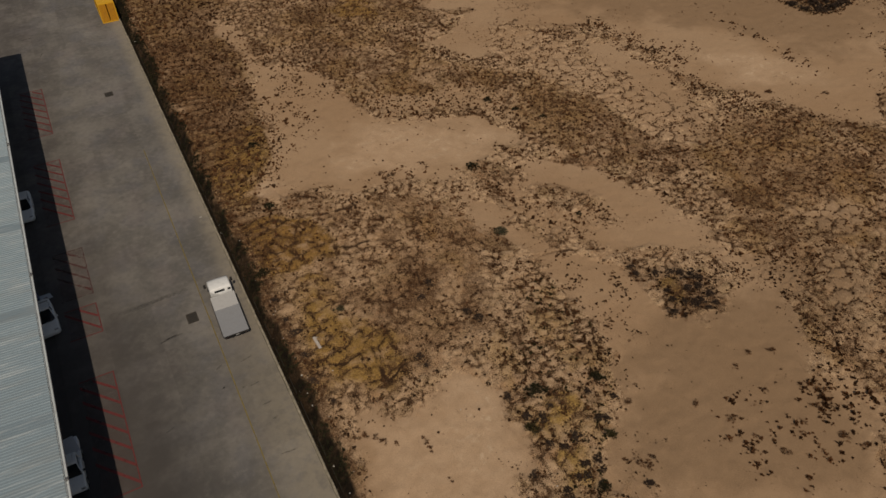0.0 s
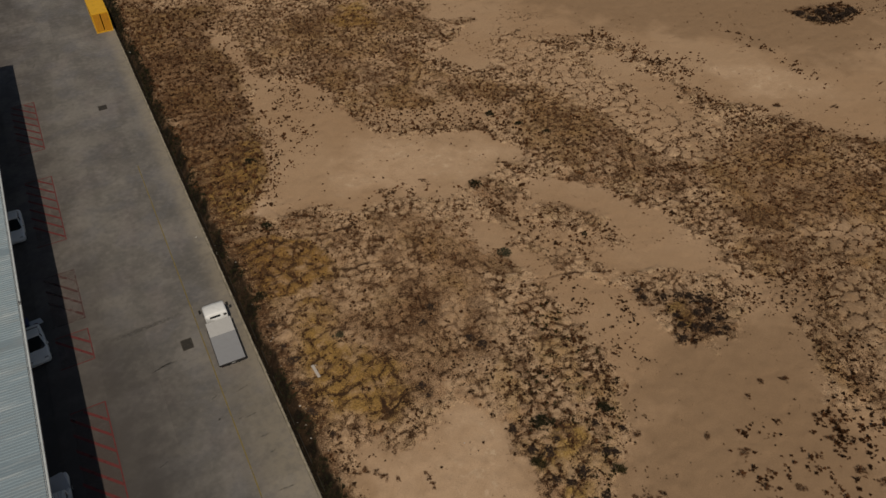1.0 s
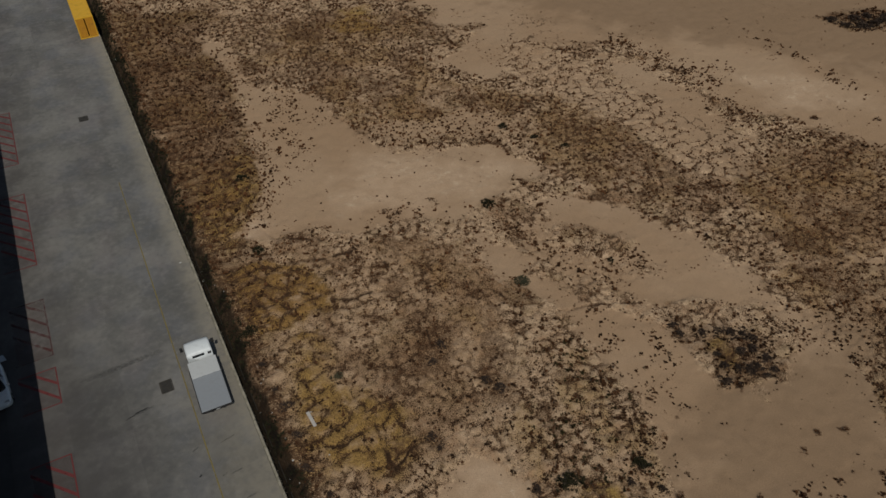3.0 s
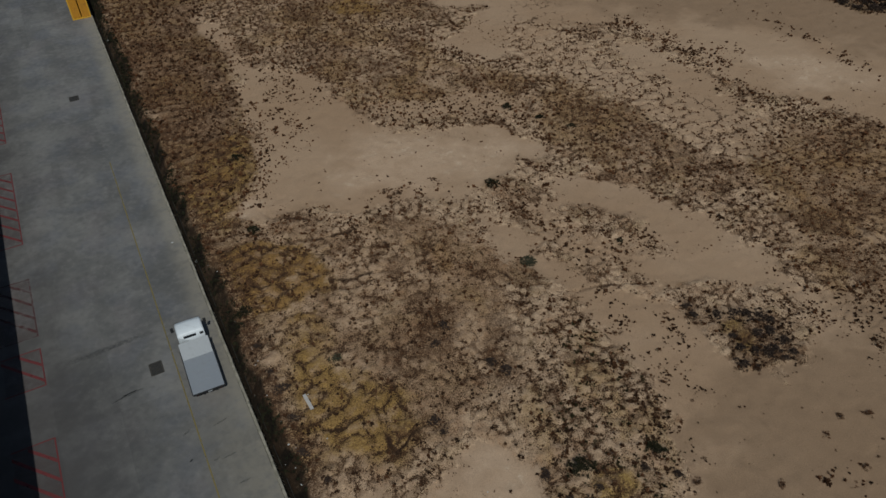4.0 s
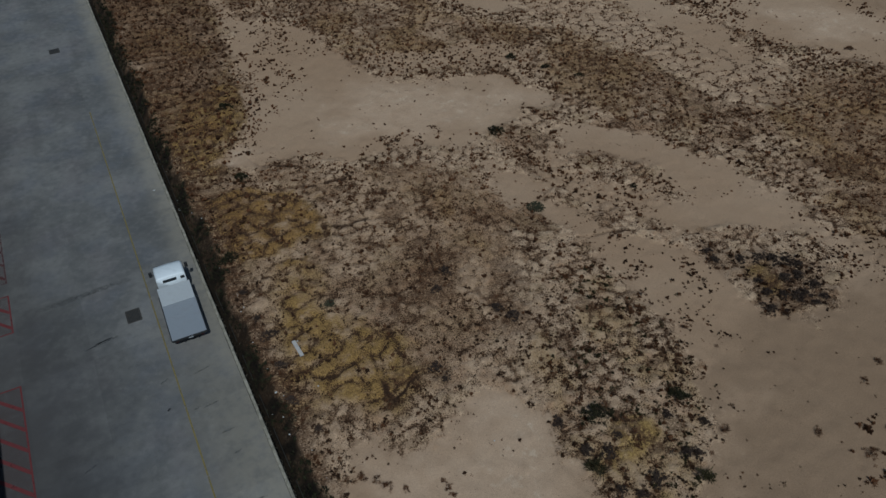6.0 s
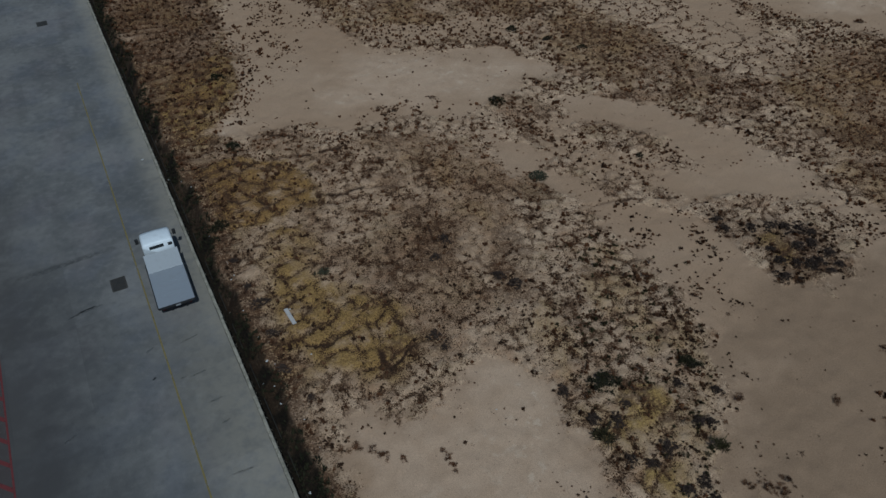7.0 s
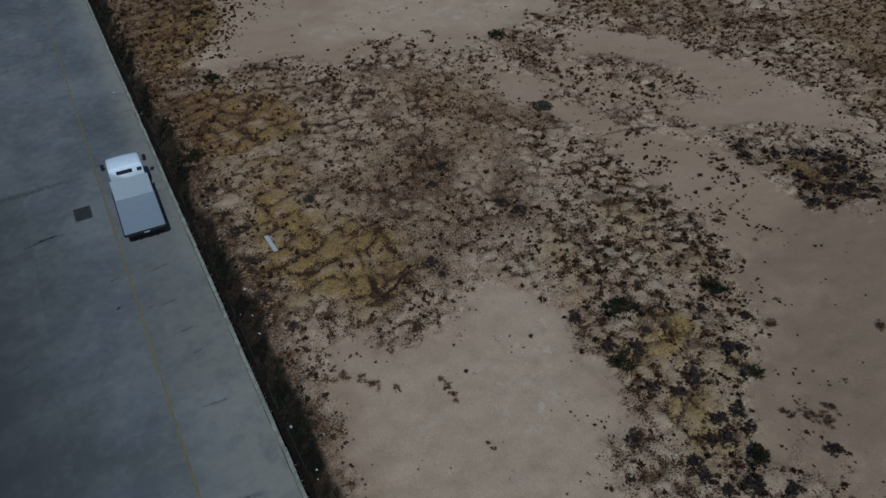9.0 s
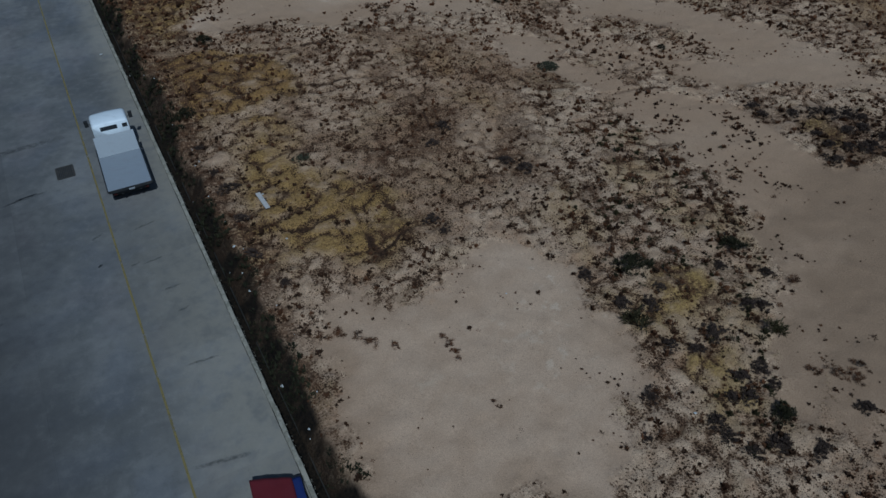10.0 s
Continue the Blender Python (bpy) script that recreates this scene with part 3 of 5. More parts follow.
region("sparse", 1.2, (21.0, 62.5), (26.0, 61.0), (32.0, 59.5), (34.0, 62.0), (30.0, 65.0), (24.0, 66.5), (20.0, 67.0))
region("sparse", 0.8, (6.0, 57.5), (9.5, 60.5), (13.0, 64.5), (12.0, 67.0), (9.0, 66.0))
region("tufty", 1.2, (14.0, 17.0), (13.3, 22.0), (14.0, 28.0), (16.0, 33.0), (20.0, 36.0), (24.0, 33.5), (23.5, 28.0), (21.5, 24.0), (19.0, 21.0), (16.0, 17.5))
region("strewn", 0.7, (67.3, 69.5), (67.2, 62.0), (67.4, 56.5), (67.4, 52.0), (67.4, 47.0), (68.6, 46.5), (68.9, 52.5), (68.8, 57.0), (68.6, 62.0), (69.0, 69.5))
region("strewn", 0.9, (52.6, 72.0), (52.8, 66.0), (51.0, 60.0), (51.8, 55.0), (52.6, 49.5), (54.6, 46.0), (55.6, 50.0), (55.4, 55.5), (58.0, 57.5), (60.5, 59.5), (59.0, 61.0), (55.4, 60.5), (55.0, 66.0), (54.8, 71.5))
region("strewn", 0.7, (81.0, 53.6), (83.6, 52.8), (81.2, 49.2), (79.6, 50.6))
region("strewn", 0.6, (64.2, 41.6), (65.2, 40.8), (64.6, 37.8), (62.8, 38.8))
region("cracked", 1.4, (40.0, 74.5), (46.0, 81.0), (50.0, 77.0), (47.0, 70.5), (42.0, 67.0), (37.0, 65.5))
region("strewn", 1.4, (6.5, 58.0), (10.0, 61.5), (14.0, 66.0), (15.5, 71.0), (13.0, 76.5), (9.5, 74.0), (9.0, 66.0))
region("strewn", 1.2, (7.0, 55.5), (12.0, 56.6), (18.0, 55.6), (22.0, 52.6), (20.0, 51.6), (14.0, 52.5), (9.0, 54.5))
region("strewn", 1.2, (25.2, 36.6), (28.4, 34.6), (28.3, 31.0), (27.2, 28.0), (25.8, 25.6), (23.8, 26.0), (24.9, 29.7), (25.3, 32.2), (23.2, 34.6))
region("strewn", 1.2, (18.5, 76.5), (20.5, 75.0), (24.5, 62.6), (31.0, 59.5), (30.0, 58.2), (24.0, 60.6), (20.0, 62.5), (18.6, 67.0))
region("strewn", 0.35, (6.2, 26.4), (6.6, 26.5), (7.0, 24.6), (6.7, 24.4))
region("strewn", 0.6, (1.4, 30.0), (3.6, 29.6), (3.4, 27.2), (1.9, 24.6), (1.5, 21.0), (1.0, 21.0))
region("strewn", 1.0, (9.6, 95.0), (11.9, 93.0), (13.0, 86.0), (12.4, 80.0), (15.0, 76.5), (11.0, 76.0), (10.4, 83.0))
region("strewn", 1.0, (21.5, 49.5), (25.0, 50.6), (29.5, 52.0), (31.0, 50.0), (28.5, 47.8), (24.0, 47.6))
region("tan", 3.0, (56.0, 70.0), (66.0, 62.0), (72.0, 50.0), (100.0, 56.0), (100.0, 85.0), (60.0, 110.0), (45.0, 100.0), (46.0, 86.0))
region("dense", 0.9, (38.9, 24.3), (36.5, 19.5), (36.0, 15.6), (36.8, 13.7), (39.3, 14.0), (40.9, 16.8), (42.0, 20.8), (40.6, 22.5))
region("strewn", 1.2, (26.1, 18.2), (30.2, 16.4), (33.5, 17.1), (35.6, 15.3), (32.1, 11.7), (26.7, 12.1), (23.9, 14.5), (24.1, 16.0))
region("tan", 3.0, (45.0, 42.0), (45.0, 30.0), (62.0, 38.0), (57.0, 45.0), (51.0, 45.0))
region("bare", 0.7, (16.0, 15.6), (20.0, 20.5), (28.0, 22.0), (33.5, 20.5), (34.5, 15.0), (33.0, 8.0), (30.0, 7.0), (20.0, 12.0))
region("bare", 1.0, (36.0, 84.0), (39.0, 99.0), (50.0, 113.0), (100.0, 82.0), (95.0, 55.0), (60.0, 68.0))
region("sparse", 0.8, (24.0, 18.0), (25.6, 13.8), (29.0, 12.0), (33.0, 10.5), (38.0, 13.0), (37.0, 16.0), (31.0, 18.5))
region("sparse", 0.8, (8.8, 69.0), (12.0, 66.0), (15.5, 68.5), (14.5, 74.0), (10.5, 76.0))
region("sparse", 0.6, (66.8, 66.5), (66.6, 61.0), (67.0, 56.8), (67.2, 52.6), (66.8, 49.2), (68.0, 49.0), (69.2, 52.8), (68.8, 57.0), (68.4, 61.4), (68.2, 66.6))
region("sparse", 0.8, (52.6, 69.7), (53.6, 65.6), (54.4, 60.2), (55.0, 56.0), (57.4, 56.8), (57.2, 61.0), (56.0, 66.2), (54.4, 70.0))
region("thicket", 0.7, (77.8, 62.6), (78.4, 58.8), (82.4, 57.0), (86.2, 57.6), (86.5, 60.5), (82.0, 63.0))
region("pale", 2.2, (59.0, 50.5), (63.0, 48.0), (66.5, 48.0), (64.0, 54.0), (60.0, 56.0))
region("moss", 1.0, (1.4, 60.9), (3.4, 56.3), (7.4, 62.1), (8.5, 68.6), (4.5, 66.5))
region("growth", 0.8, (11.0, 19.9), (13.5, 19.8), (14.8, 17.1), (16.5, 15.0), (14.6, 13.9), (8.8, 17.0), (10.7, 18.4))
region("dense", 1.0, (40.2, 38.5), (50.5, 33.0), (45.1, 28.6), (39.9, 30.8), (39.7, 34.6))
region("sparse", 0.9, (37.2, 32.2), (38.8, 29.6), (42.5, 25.6), (39.5, 23.3), (37.5, 25.9), (36.5, 28.5))
region("pale", 1.5, (3.6, 57.5), (5.0, 58.4), (5.6, 56.4), (4.6, 55.2))
region("bare", 0.7, (49.0, 67.6), (52.1, 63.9), (52.7, 57.5), (51.9, 50.8), (50.0, 47.4), (47.8, 50.5), (48.3, 55.4), (47.9, 61.3))
region("strewn", 0.9, (53.5, 70.7), (55.1, 67.7), (54.7, 61.3), (54.8, 55.2), (55.9, 50.7), (59.1, 44.9), (57.3, 43.9), (53.5, 48.4), (51.3, 52.2), (51.5, 57.6), (51.4, 63.1), (51.5, 67.6))
region("moss", 1.2, (27.4, 93.4), (31.2, 91.3), (29.0, 85.5), (25.3, 88.3))
region("humus", 1.0, (20.7, 93.1), (24.2, 90.4), (22.3, 86.2), (19.5, 88.5))
region("humus", 0.8, (24.4, 84.4), (26.7, 83.9), (25.3, 80.5), (23.3, 80.9))
region("humus", 1.0, (24.2, 76.0), (25.7, 73.3), (23.5, 69.9), (22.3, 71.7))
region("dense", 1.0, (39.0, 33.5), (46.0, 32.0), (50.5, 27.0), (47.5, 24.2), (42.6, 25.6), (39.8, 28.2))
region("tan", 1.5, (38.5, 27.0), (46.0, 31.0), (53.0, 27.5), (47.0, 21.0), (41.0, 18.0), (38.5, 21.0))
region("humus", 0.5, (43.0, 37.6), (44.6, 36.7), (43.5, 35.5), (42.0, 36.3))
region("humus", 0.5, (44.2, 36.1), (45.4, 35.5), (43.7, 34.0), (43.0, 34.7))
region("humus", 0.5, (46.1, 35.5), (47.0, 35.0), (44.9, 33.2), (44.0, 33.6))
region("humus", 0.5, (42.2, 32.6), (44.4, 31.7), (42.8, 29.8), (41.1, 31.1))
region("humus", 0.5, (42.3, 29.4), (44.3, 28.7), (42.7, 27.4), (41.7, 28.4))
region("humus", 0.5, (50.9, 36.1), (52.6, 35.5), (50.9, 34.2), (49.8, 35.0))
region("bare", 0.5, (36.9, 35.8), (39.3, 34.9), (38.0, 33.1), (36.8, 31.3), (34.7, 31.4), (33.8, 32.6))
region("strewn", 0.9, (24.9, 17.9), (27.8, 18.5), (29.8, 15.0), (31.6, 11.8), (28.9, 10.4), (26.4, 10.8), (24.4, 13.2))
region("strewn", 0.7, (34.7, 16.5), (36.4, 14.5), (35.4, 12.3), (33.6, 13.5))
region("strewn", 1.0, (13.0, 87.8), (17.3, 84.8), (18.3, 76.2), (18.6, 71.5), (15.9, 69.8), (14.3, 76.0), (12.7, 82.8))


def cover(x, y):
    """What grows and lies at places of the field."""
    fray = fbm(x, y, 2.2, 11, 4)
    far = np.clip(step(x - 0.9 * (y - 10), 58, 66) + step(y, 108, 114) + step(18 - 0.9 * x - y, 2, 6), 0, 1)
    a = {}
    for kind in ("cracked", "thicket", "dense", "hummock", "moss", "amber", "humus", "sparse", "tufty", "strewn", "pale", "tan", "rust", "growth"):
        a[kind] = inside(kind, x, y, fray)
    deep = depth("bare", x, y) * 0.7                       # metres inside bare sand
    a["out"] = deep * (1 - far) + far * 12 * (0.49 - fbm(x, y, 16.0, 31, 4))
    ragged = a["out"] + (fray - 0.5) * 3.4
    a["grown"] = np.clip(step(-ragged, -1.1, 1.1) + a["thicket"] + a["growth"] + a["dense"] * (x > 38) * (y < 28), 0, 1)
    a["amber"] = np.clip(a["amber"] + 0.5 * a["moss"] * (x < 10.5), 0, 1)
    a["moss"] = np.clip(a["moss"] + step(a["amber"], 0.3, 0.8), 0, 1)
    wx, wy = fbm(x, y, 0.9, 51, 4) - 0.5, fbm(x, y, 0.9, 61, 4) - 0.5
    ux, uy = fbm(x, y, 4.5, 221, 3) - 0.5, fbm(x, y, 4.5, 231, 3) - 0.5
    wx, wy = 1.15 * wx + 1.6 * ux, 1.15 * wy + 1.6 * uy
    small, small_knot = cells(x + wx, y + wy, 0.9, 71)
    large, large_knot = cells(x + wx, y + wy, 1.35, 73)
    plates = np.maximum(a["moss"], a["cracked"]) > 0.5          # broad plates there, small clods elsewhere
    a["edge"] = np.where(plates, large, small)
    a["knot"] = np.where(plates, large_knot, small_knot)
    a["broken"] = fbm(x, y, 1.3, 171, 3)
    a["brown"] = np.clip(step(fbm(x, y, 4.2, 83, 4), 0.52, 0.62) * 0.6 + 0.12 * a["dense"] + a["hummock"] * (0.25 + 0.5 * step(y, 60, 72)) - 0.5 * np.maximum(a["tufty"], a["growth"]) - a["cracked"], 0, 1)
    a["line"] = step(0.15 - to_rift(x + 0.45 * wx, y + 0.45 * wy), 0.0, 0.11)
    row = np.sin(2 * np.pi * (y / 1.2 + 1.6 * fbm(x, y, 3.0, 181, 3)))
    a["row"] = a["hummock"] * step(-row, 0.1, 0.8) * step(6.0 - x, 0.0, 3.0)
    a["patchy"] = fbm(x, y, 3.6, 81, 3)
    a["fray"] = fray
    return a


def bank_width(y):
    return 1.0 + 1.1 * (fbm(np.zeros_like(y), y, 3.4, 91, 5) - 0.5)


def terrain(x, y, a):
    """Height of the field: clods with worn gaps where plants grow, smooth sand where bare, a ditch along the kerb."""
    clod = np.sqrt(np.clip(a["edge"] / 0.4, 0, 1))
    z = 0.12 * (fbm(x, y, 18.0, 101, 2) - 0.5)
    z = z + a["grown"] * (0.15 * (clod - 0.5) + 0.1 * (fbm(x, y, 0.6, 121, 3) - 0.5))
    z = z - 0.07 * a["line"] - 0.16 * a["row"] + a["hummock"] * 0.3 * (fbm(x, y, 1.0, 131, 3) - 0.5)
    w = bank_width(y)
    rise = step(x, 0.25 * w, w + 0.25)
    z = -1.05 + 0.1 * (fbm(x, y, 0.7, 141, 2) - 0.5) * step(x, 0.1, 0.4) + (z + 1.05) * rise
    under = step(-x, 0.02, 0.2)
    return z * (1 - under) - 0.62 * under


def spaced(*runs):
    """Grid lines: each run goes on to its end in steps of about that size."""
    lines = [runs[0]]
    for end, size in runs[1:]:
        count = max(1, round((end - lines[-1]) / size))
        lines.extend(np.linspace(lines[-1], end, count + 1)[1:])
    return np.array(lines)


def build_ground():
    xs = spaced(-2500, (-500, 500), (-100, 100), (-20, 20), (-0.2, 9.9), (0.0, 0.1), (28, 0.115), (60, 0.18), (95, 0.3), (125, 6), (300, 35), (2500, 550))
    ys = spaced(-2500, (-500, 500), (-100, 80), (0, 20), (8, 2), (46, 0.125), (78, 0.18), (112, 0.26), (140, 5), (300, 32), (2500, 550))
    nx, ny = len(xs), len(ys)
    x, y = (g.ravel() for g in np.meshgrid(xs, ys))
    a = cover(x, y)
    z = terrain(x, y, a)
    me = bpy.data.meshes.new("ground")
    i = np.arange(nx - 1)[None, :] + nx * np.arange(ny - 1)[:, None]
    quads = np.stack([i, i + 1, i + 1 + nx, i + nx], -1).reshape(-1)
    me.vertices.add(nx * ny)
    me.vertices.foreach_set("co", np.stack([x, y, z], -1).astype(np.float32).ravel())
    me.loops.add(len(quads))
    me.loops.foreach_set("vertex_index", quads.astype(np.int32))
    me.polygons.add(len(quads) // 4)
    me.polygons.foreach_set("loop_start", np.arange(0, len(quads), 4, dtype=np.int32))
    me.polygons.foreach_set("use_smooth", np.ones(len(quads) // 4, bool))
    me.update(calc_edges=True)
    grown = a["grown"] * (1 - 0.7 * a["sparse"]) * (1 - 0.65 * a["cracked"])
    broken = a["broken"]
    knit = 0.15 + 0.85 * step(broken, 0.38, 0.58)
    knit = np.clip(knit + 0.2 * a["cracked"] + 0.2 * a["moss"], 0, 1)
    rift = 0.3 * step(broken, 0.46, 0.6)
    open_cracks = a["cracked"] * step(30 - 0.5 * (x - 45) - y, -6, 2)
    rift = np.maximum(rift, np.maximum(0.85 * a["cracked"], 0.65 * a["moss"]) * step(broken, 0.36, 0.52))
    rift = np.maximum(rift, 0.85 * open_cracks * step(broken, 0.32, 0.46))
    edge = a["edge"] * (1 - 0.25 * open_cracks)
    edge = np.where(a["line"] > 0.0, np.minimum(edge, 0.1 * (1 - a["line"])), edge)
    rift = np.maximum(rift, step(a["line"], 0.0, 0.3) * np.where(a["grown"] > 0.4, 0.95, 0.5) * step(broken, 0.3, 0.5))
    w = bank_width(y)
    # where the ditch's painted shade lies: the floor and a frayed bank
    ditch_shade = step(w + 0.15 + 1.5 * (a["fray"] - 0.5) - x, -0.22, 0.2) * (0.78 + 0.22 * step(fbm(x, y, 0.8, 241, 3), 0.4, 0.56))
    ditch_shade = np.maximum(ditch_shade, step(0.5 - x, -0.04, 0.08)) * (x > -1)
    humus = 0.6 * step(fbm(x, y, 1.9, 201, 4), 0.64, 0.7) + 0.15 * a["dense"] * step(a["fray"], 0.4, 0.6) + 0.7 * a["humus"] + 0.65 * a["thicket"] + 0.3 * a["hummock"] + 0.7 * a["row"] + 0.08 * a["tufty"]
    # the same mask also darkens a frayed strip of soil beside the ditch
    humus = humus + 0.8 * step(w + 1.3 + (a["fray"] - 0.5) * 2.6 - x, -0.2, 0.6)
    humus = np.clip(humus, 0, 1) * grown * (1 - 0.6 * a["cracked"])
    moss = np.clip(a["moss"] + 0.4 * a["tufty"] * step(fbm(x, y, 2.2, 251, 3), 0.42, 0.6) + 0.4 * a["hummock"] * step(a["patchy"], 0.42, 0.62) + 0.4 * a["dense"] * step(fbm(x, y, 5.0, 261, 3), 0.46, 0.6), 0, 1) * a["grown"]
    for name, values in (("cover", grown), ("edge", edge), ("knit", knit), ("brown", a["brown"]), ("moss", moss), ("amber", np.clip(a["amber"] + 0.8 * a["dense"], 0, 1)), ("humus", humus), ("crack", rift * np.maximum(np.maximum(grown, a["line"]), 0.95 * a["cracked"])), ("pale", a["pale"]), ("tan", a["tan"]), ("rust", np.clip(0.05 + 0.46 * a["rust"] + 0.22 * a["dense"] - 0.3 * a["hummock"], 0, 1) * a["grown"] * (1 - 0.6 * a["cracked"])), ("ditch_shade", ditch_shade)):
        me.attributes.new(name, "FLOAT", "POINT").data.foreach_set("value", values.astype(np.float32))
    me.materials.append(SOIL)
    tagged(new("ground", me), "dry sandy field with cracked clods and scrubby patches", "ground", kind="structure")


build_ground()


def tuft_template(rng, blades, spread, lift, width):
    """Leafy twigs round a root: each is a narrow folded diamond. Unit size."""
    verts, faces = [], []
    for k in range(blades):
        turn = rng.uniform(0, 2 * math.pi)
        up = rng.uniform(*lift)
        reach = rng.uniform(0.55, 1.0)
        d = np.array([math.cos(turn) * math.cos(up) * spread, math.sin(turn) * math.cos(up) * spread, math.sin(up)]) * reach
        side = np.array([-math.sin(turn), math.cos(turn), 0]) * width * rng.uniform(0.6, 1.3)
        root = np.array([rng.uniform(-0.3, 0.3), rng.uniform(-0.3, 0.3), 0.0]) * spread
        belly = root + d * rng.uniform(0.4, 0.65) + np.array([0, 0, 0.08])
        i = len(verts)
        verts += [root, belly - side, root + d, belly + side]
        faces += [(i, i + 1, i + 2), (i, i + 2, i + 3)]
    return np.array(verts), np.array(faces)


def scatter_mesh(name, templates, x, y, z, size, tone, material, seed):
    """One mesh of many plants, each a turned and sized copy of a template."""
    rng = np.random.default_rng(seed)
    turn = rng.uniform(0, 2 * np.pi, len(x))
    pick = rng.integers(0, len(templates), len(x))
    squash = rng.uniform(0.7, 1.25, len(x))
    co, tri, tones, base = [], [], [], 0
    for k, (v, f) in enumerate(templates):
        at = np.nonzero(pick == k)[0]
        if not len(at):
            continue
        c, s = np.cos(turn[at])[:, None], np.sin(turn[at])[:, None]
        px = (v[None, :, 0] * c - v[None, :, 1] * s) * size[at, None] + x[at, None]
        py = (v[None, :, 0] * s + v[None, :, 1] * c) * size[at, None] + y[at, None]
        pz = v[None, :, 2] * (size * squash)[at, None] + z[at, None]
        co.append(np.stack([px, py, pz], -1).reshape(-1, 3))
        tri.append((f[None] + (base + len(v) * np.arange(len(at)))[:, None, None]).reshape(-1))
        tones.append(np.repeat(tone[at], len(v)))
        base += len(at) * len(v)
    co, tri, tones = np.concatenate(co), np.concatenate(tri), np.concatenate(tones)
    me = bpy.data.meshes.new(name)
    me.vertices.add(len(co))
    me.vertices.foreach_set("co", co.astype(np.float32).ravel())
    me.loops.add(len(tri))
    me.loops.foreach_set("vertex_index", tri.astype(np.int32))
    me.polygons.add(len(tri) // 3)
    me.polygons.foreach_set("loop_start", np.arange(0, len(tri), 3, dtype=np.int32))
    me.update(calc_edges=True)
    me.attributes.new("tone", "FLOAT", "POINT").data.foreach_set("value", tones.astype(np.float32))
    me.materials.append(material)
    return me


def candidates(x0, x1, y0, y1, gap, seed):
    rng = np.random.default_rng(seed)
    gx, gy = np.meshgrid(np.arange(x0, x1, gap), np.arange(y0, y1, gap))
    x = gx.ravel() + rng.uniform(-0.5, 0.5, gx.size) * gap
    y = gy.ravel() + rng.uniform(-0.5, 0.5, gx.size) * gap
    return x, y, rng


def build_brush():
    shape = np.random.default_rng(5)
    bushy = [tuft_template(shape, 24, 0.75, (0.15, 1.45), 0.2) for _ in range(6)] + [tuft_template(shape, 22, 0.9, (0.1, 1.45), 0.13) for _ in range(4)] + [tuft_template(shape, 16, 1.3, (0.05, 1.2), 0.07) for _ in range(2)]
    light = [tuft_template(shape, 12, 0.75, (0.2, 1.45), 0.3) for _ in range(8)]
    x, y, rng = candidates(0.8, 92, 8, 112, 0.23, 21)
    keep = (y > 0.766 * (x - 29) + 1) & (y > 16 - 0.35 * x)
    x, y = x[keep], y[keep]
    a = cover(x, y)
    seam = step(0.17 - a["edge"], 0.0, 0.13) * step(a["broken"], 0.3, 0.5)
    knot = step(0.24 - a["knot"], 0.0, 0.16)
    clump = step(fbm(x, y, 2.1, 151, 4), 0.42, 0.62)
    p = 0.04 + seam * (0.3 + 0.45 * clump) + 0.4 * knot + 0.15 * clump
    p = p + 0.5 * a["row"] + 0.2 * a["hummock"] + a["tufty"] * (0.04 + 0.2 * clump + 0.15 * knot) + a["dense"] * (0.14 + 0.4 * clump + 0.2 * seam + 0.22 * step(x, 42, 46))
    p = p * (1 - a["cracked"] * (1 - 0.5 * a["dense"])) + a["cracked"] * (0.02 + 0.65 * step(0.13 - a["edge"], 0, 0.08) * step(a["broken"], 0.24, 0.42))
    p = p * (1 - 0.55 * a["hummock"] * (1 - 0.6 * a["row"]))
    p = p * (1 - 0.45 * a["moss"]) + 0.12 * a["thicket"]
    stray = step(fbm(x, y, 1.1, 211, 4), 0.48, 0.66)
    fringe = 0.3 * step(-a["out"], -1.3, 0.2) + 0.17 * step(-a["out"], -3.6, -0.3)
    p = np.maximum(p * np.maximum(a["grown"], 0.7 * a["cracked"]), fringe * stray) + 0.32 * a["sparse"] * clump * (0.4 + 0.6 * stray) + 0.006 + 0.05 * stray + 0.4 * a["strewn"] * (0.15 + 0.85 * stray)
    p = p + 0.5 * a["line"]
    distant = step(y + 0.6 * x, 40, 75)
    p = p * 0.62
    p = np.maximum(p, a["cracked"] * (1 - step(a["out"], 0.0, 1.5)) * (0.85 * step(0.17 - a["edge"], 0, 0.07) * step(a["broken"], 0.26, 0.44) + 0.4 * step(0.2 - a["knot"], 0, 0.1)))
    p = p * (x > bank_width(y) + 0.1)
    hit = rng.uniform(0, 1, len(x)) < p
    apart = np.nonzero(hit & (distant > 0.5) & (np.maximum(a["dense"], a["hummock"]) > 0.4))[0]      # far tufts stand singly
    first = np.unique(np.floor(x[apart] / 0.5).astype(int) * 4096 + np.floor(y[apart] / 0.5).astype(int), return_index=True)[1]
    hit[apart] = False
    hit[apart[first]] = True
    single = np.zeros(len(x))
    single[apart[first]] = 1.0
    ox, oy = [x[hit]], [y[hit]]
    size = [0.09 + 0.025 * distant[hit] + 0.05 * single[hit] + 0.36 * rng.beta(1.0, 3.2, hit.sum()) + 0.09 * a["hummock"][hit] * rng.uniform(0, 1, hit.sum()) + 0.06 * a["thicket"][hit] + 0.03 * a["sparse"][hit] + 0.07 * a["tufty"][hit] * rng.uniform(0, 1, hit.sum())]
    for k in range(2):                                      # smaller neighbours make uneven clumps
        more = rng.uniform(0, 1, hit.sum()) < 0.5
        ox.append(ox[0][more] + rng.normal(0, 0.24, more.sum()))
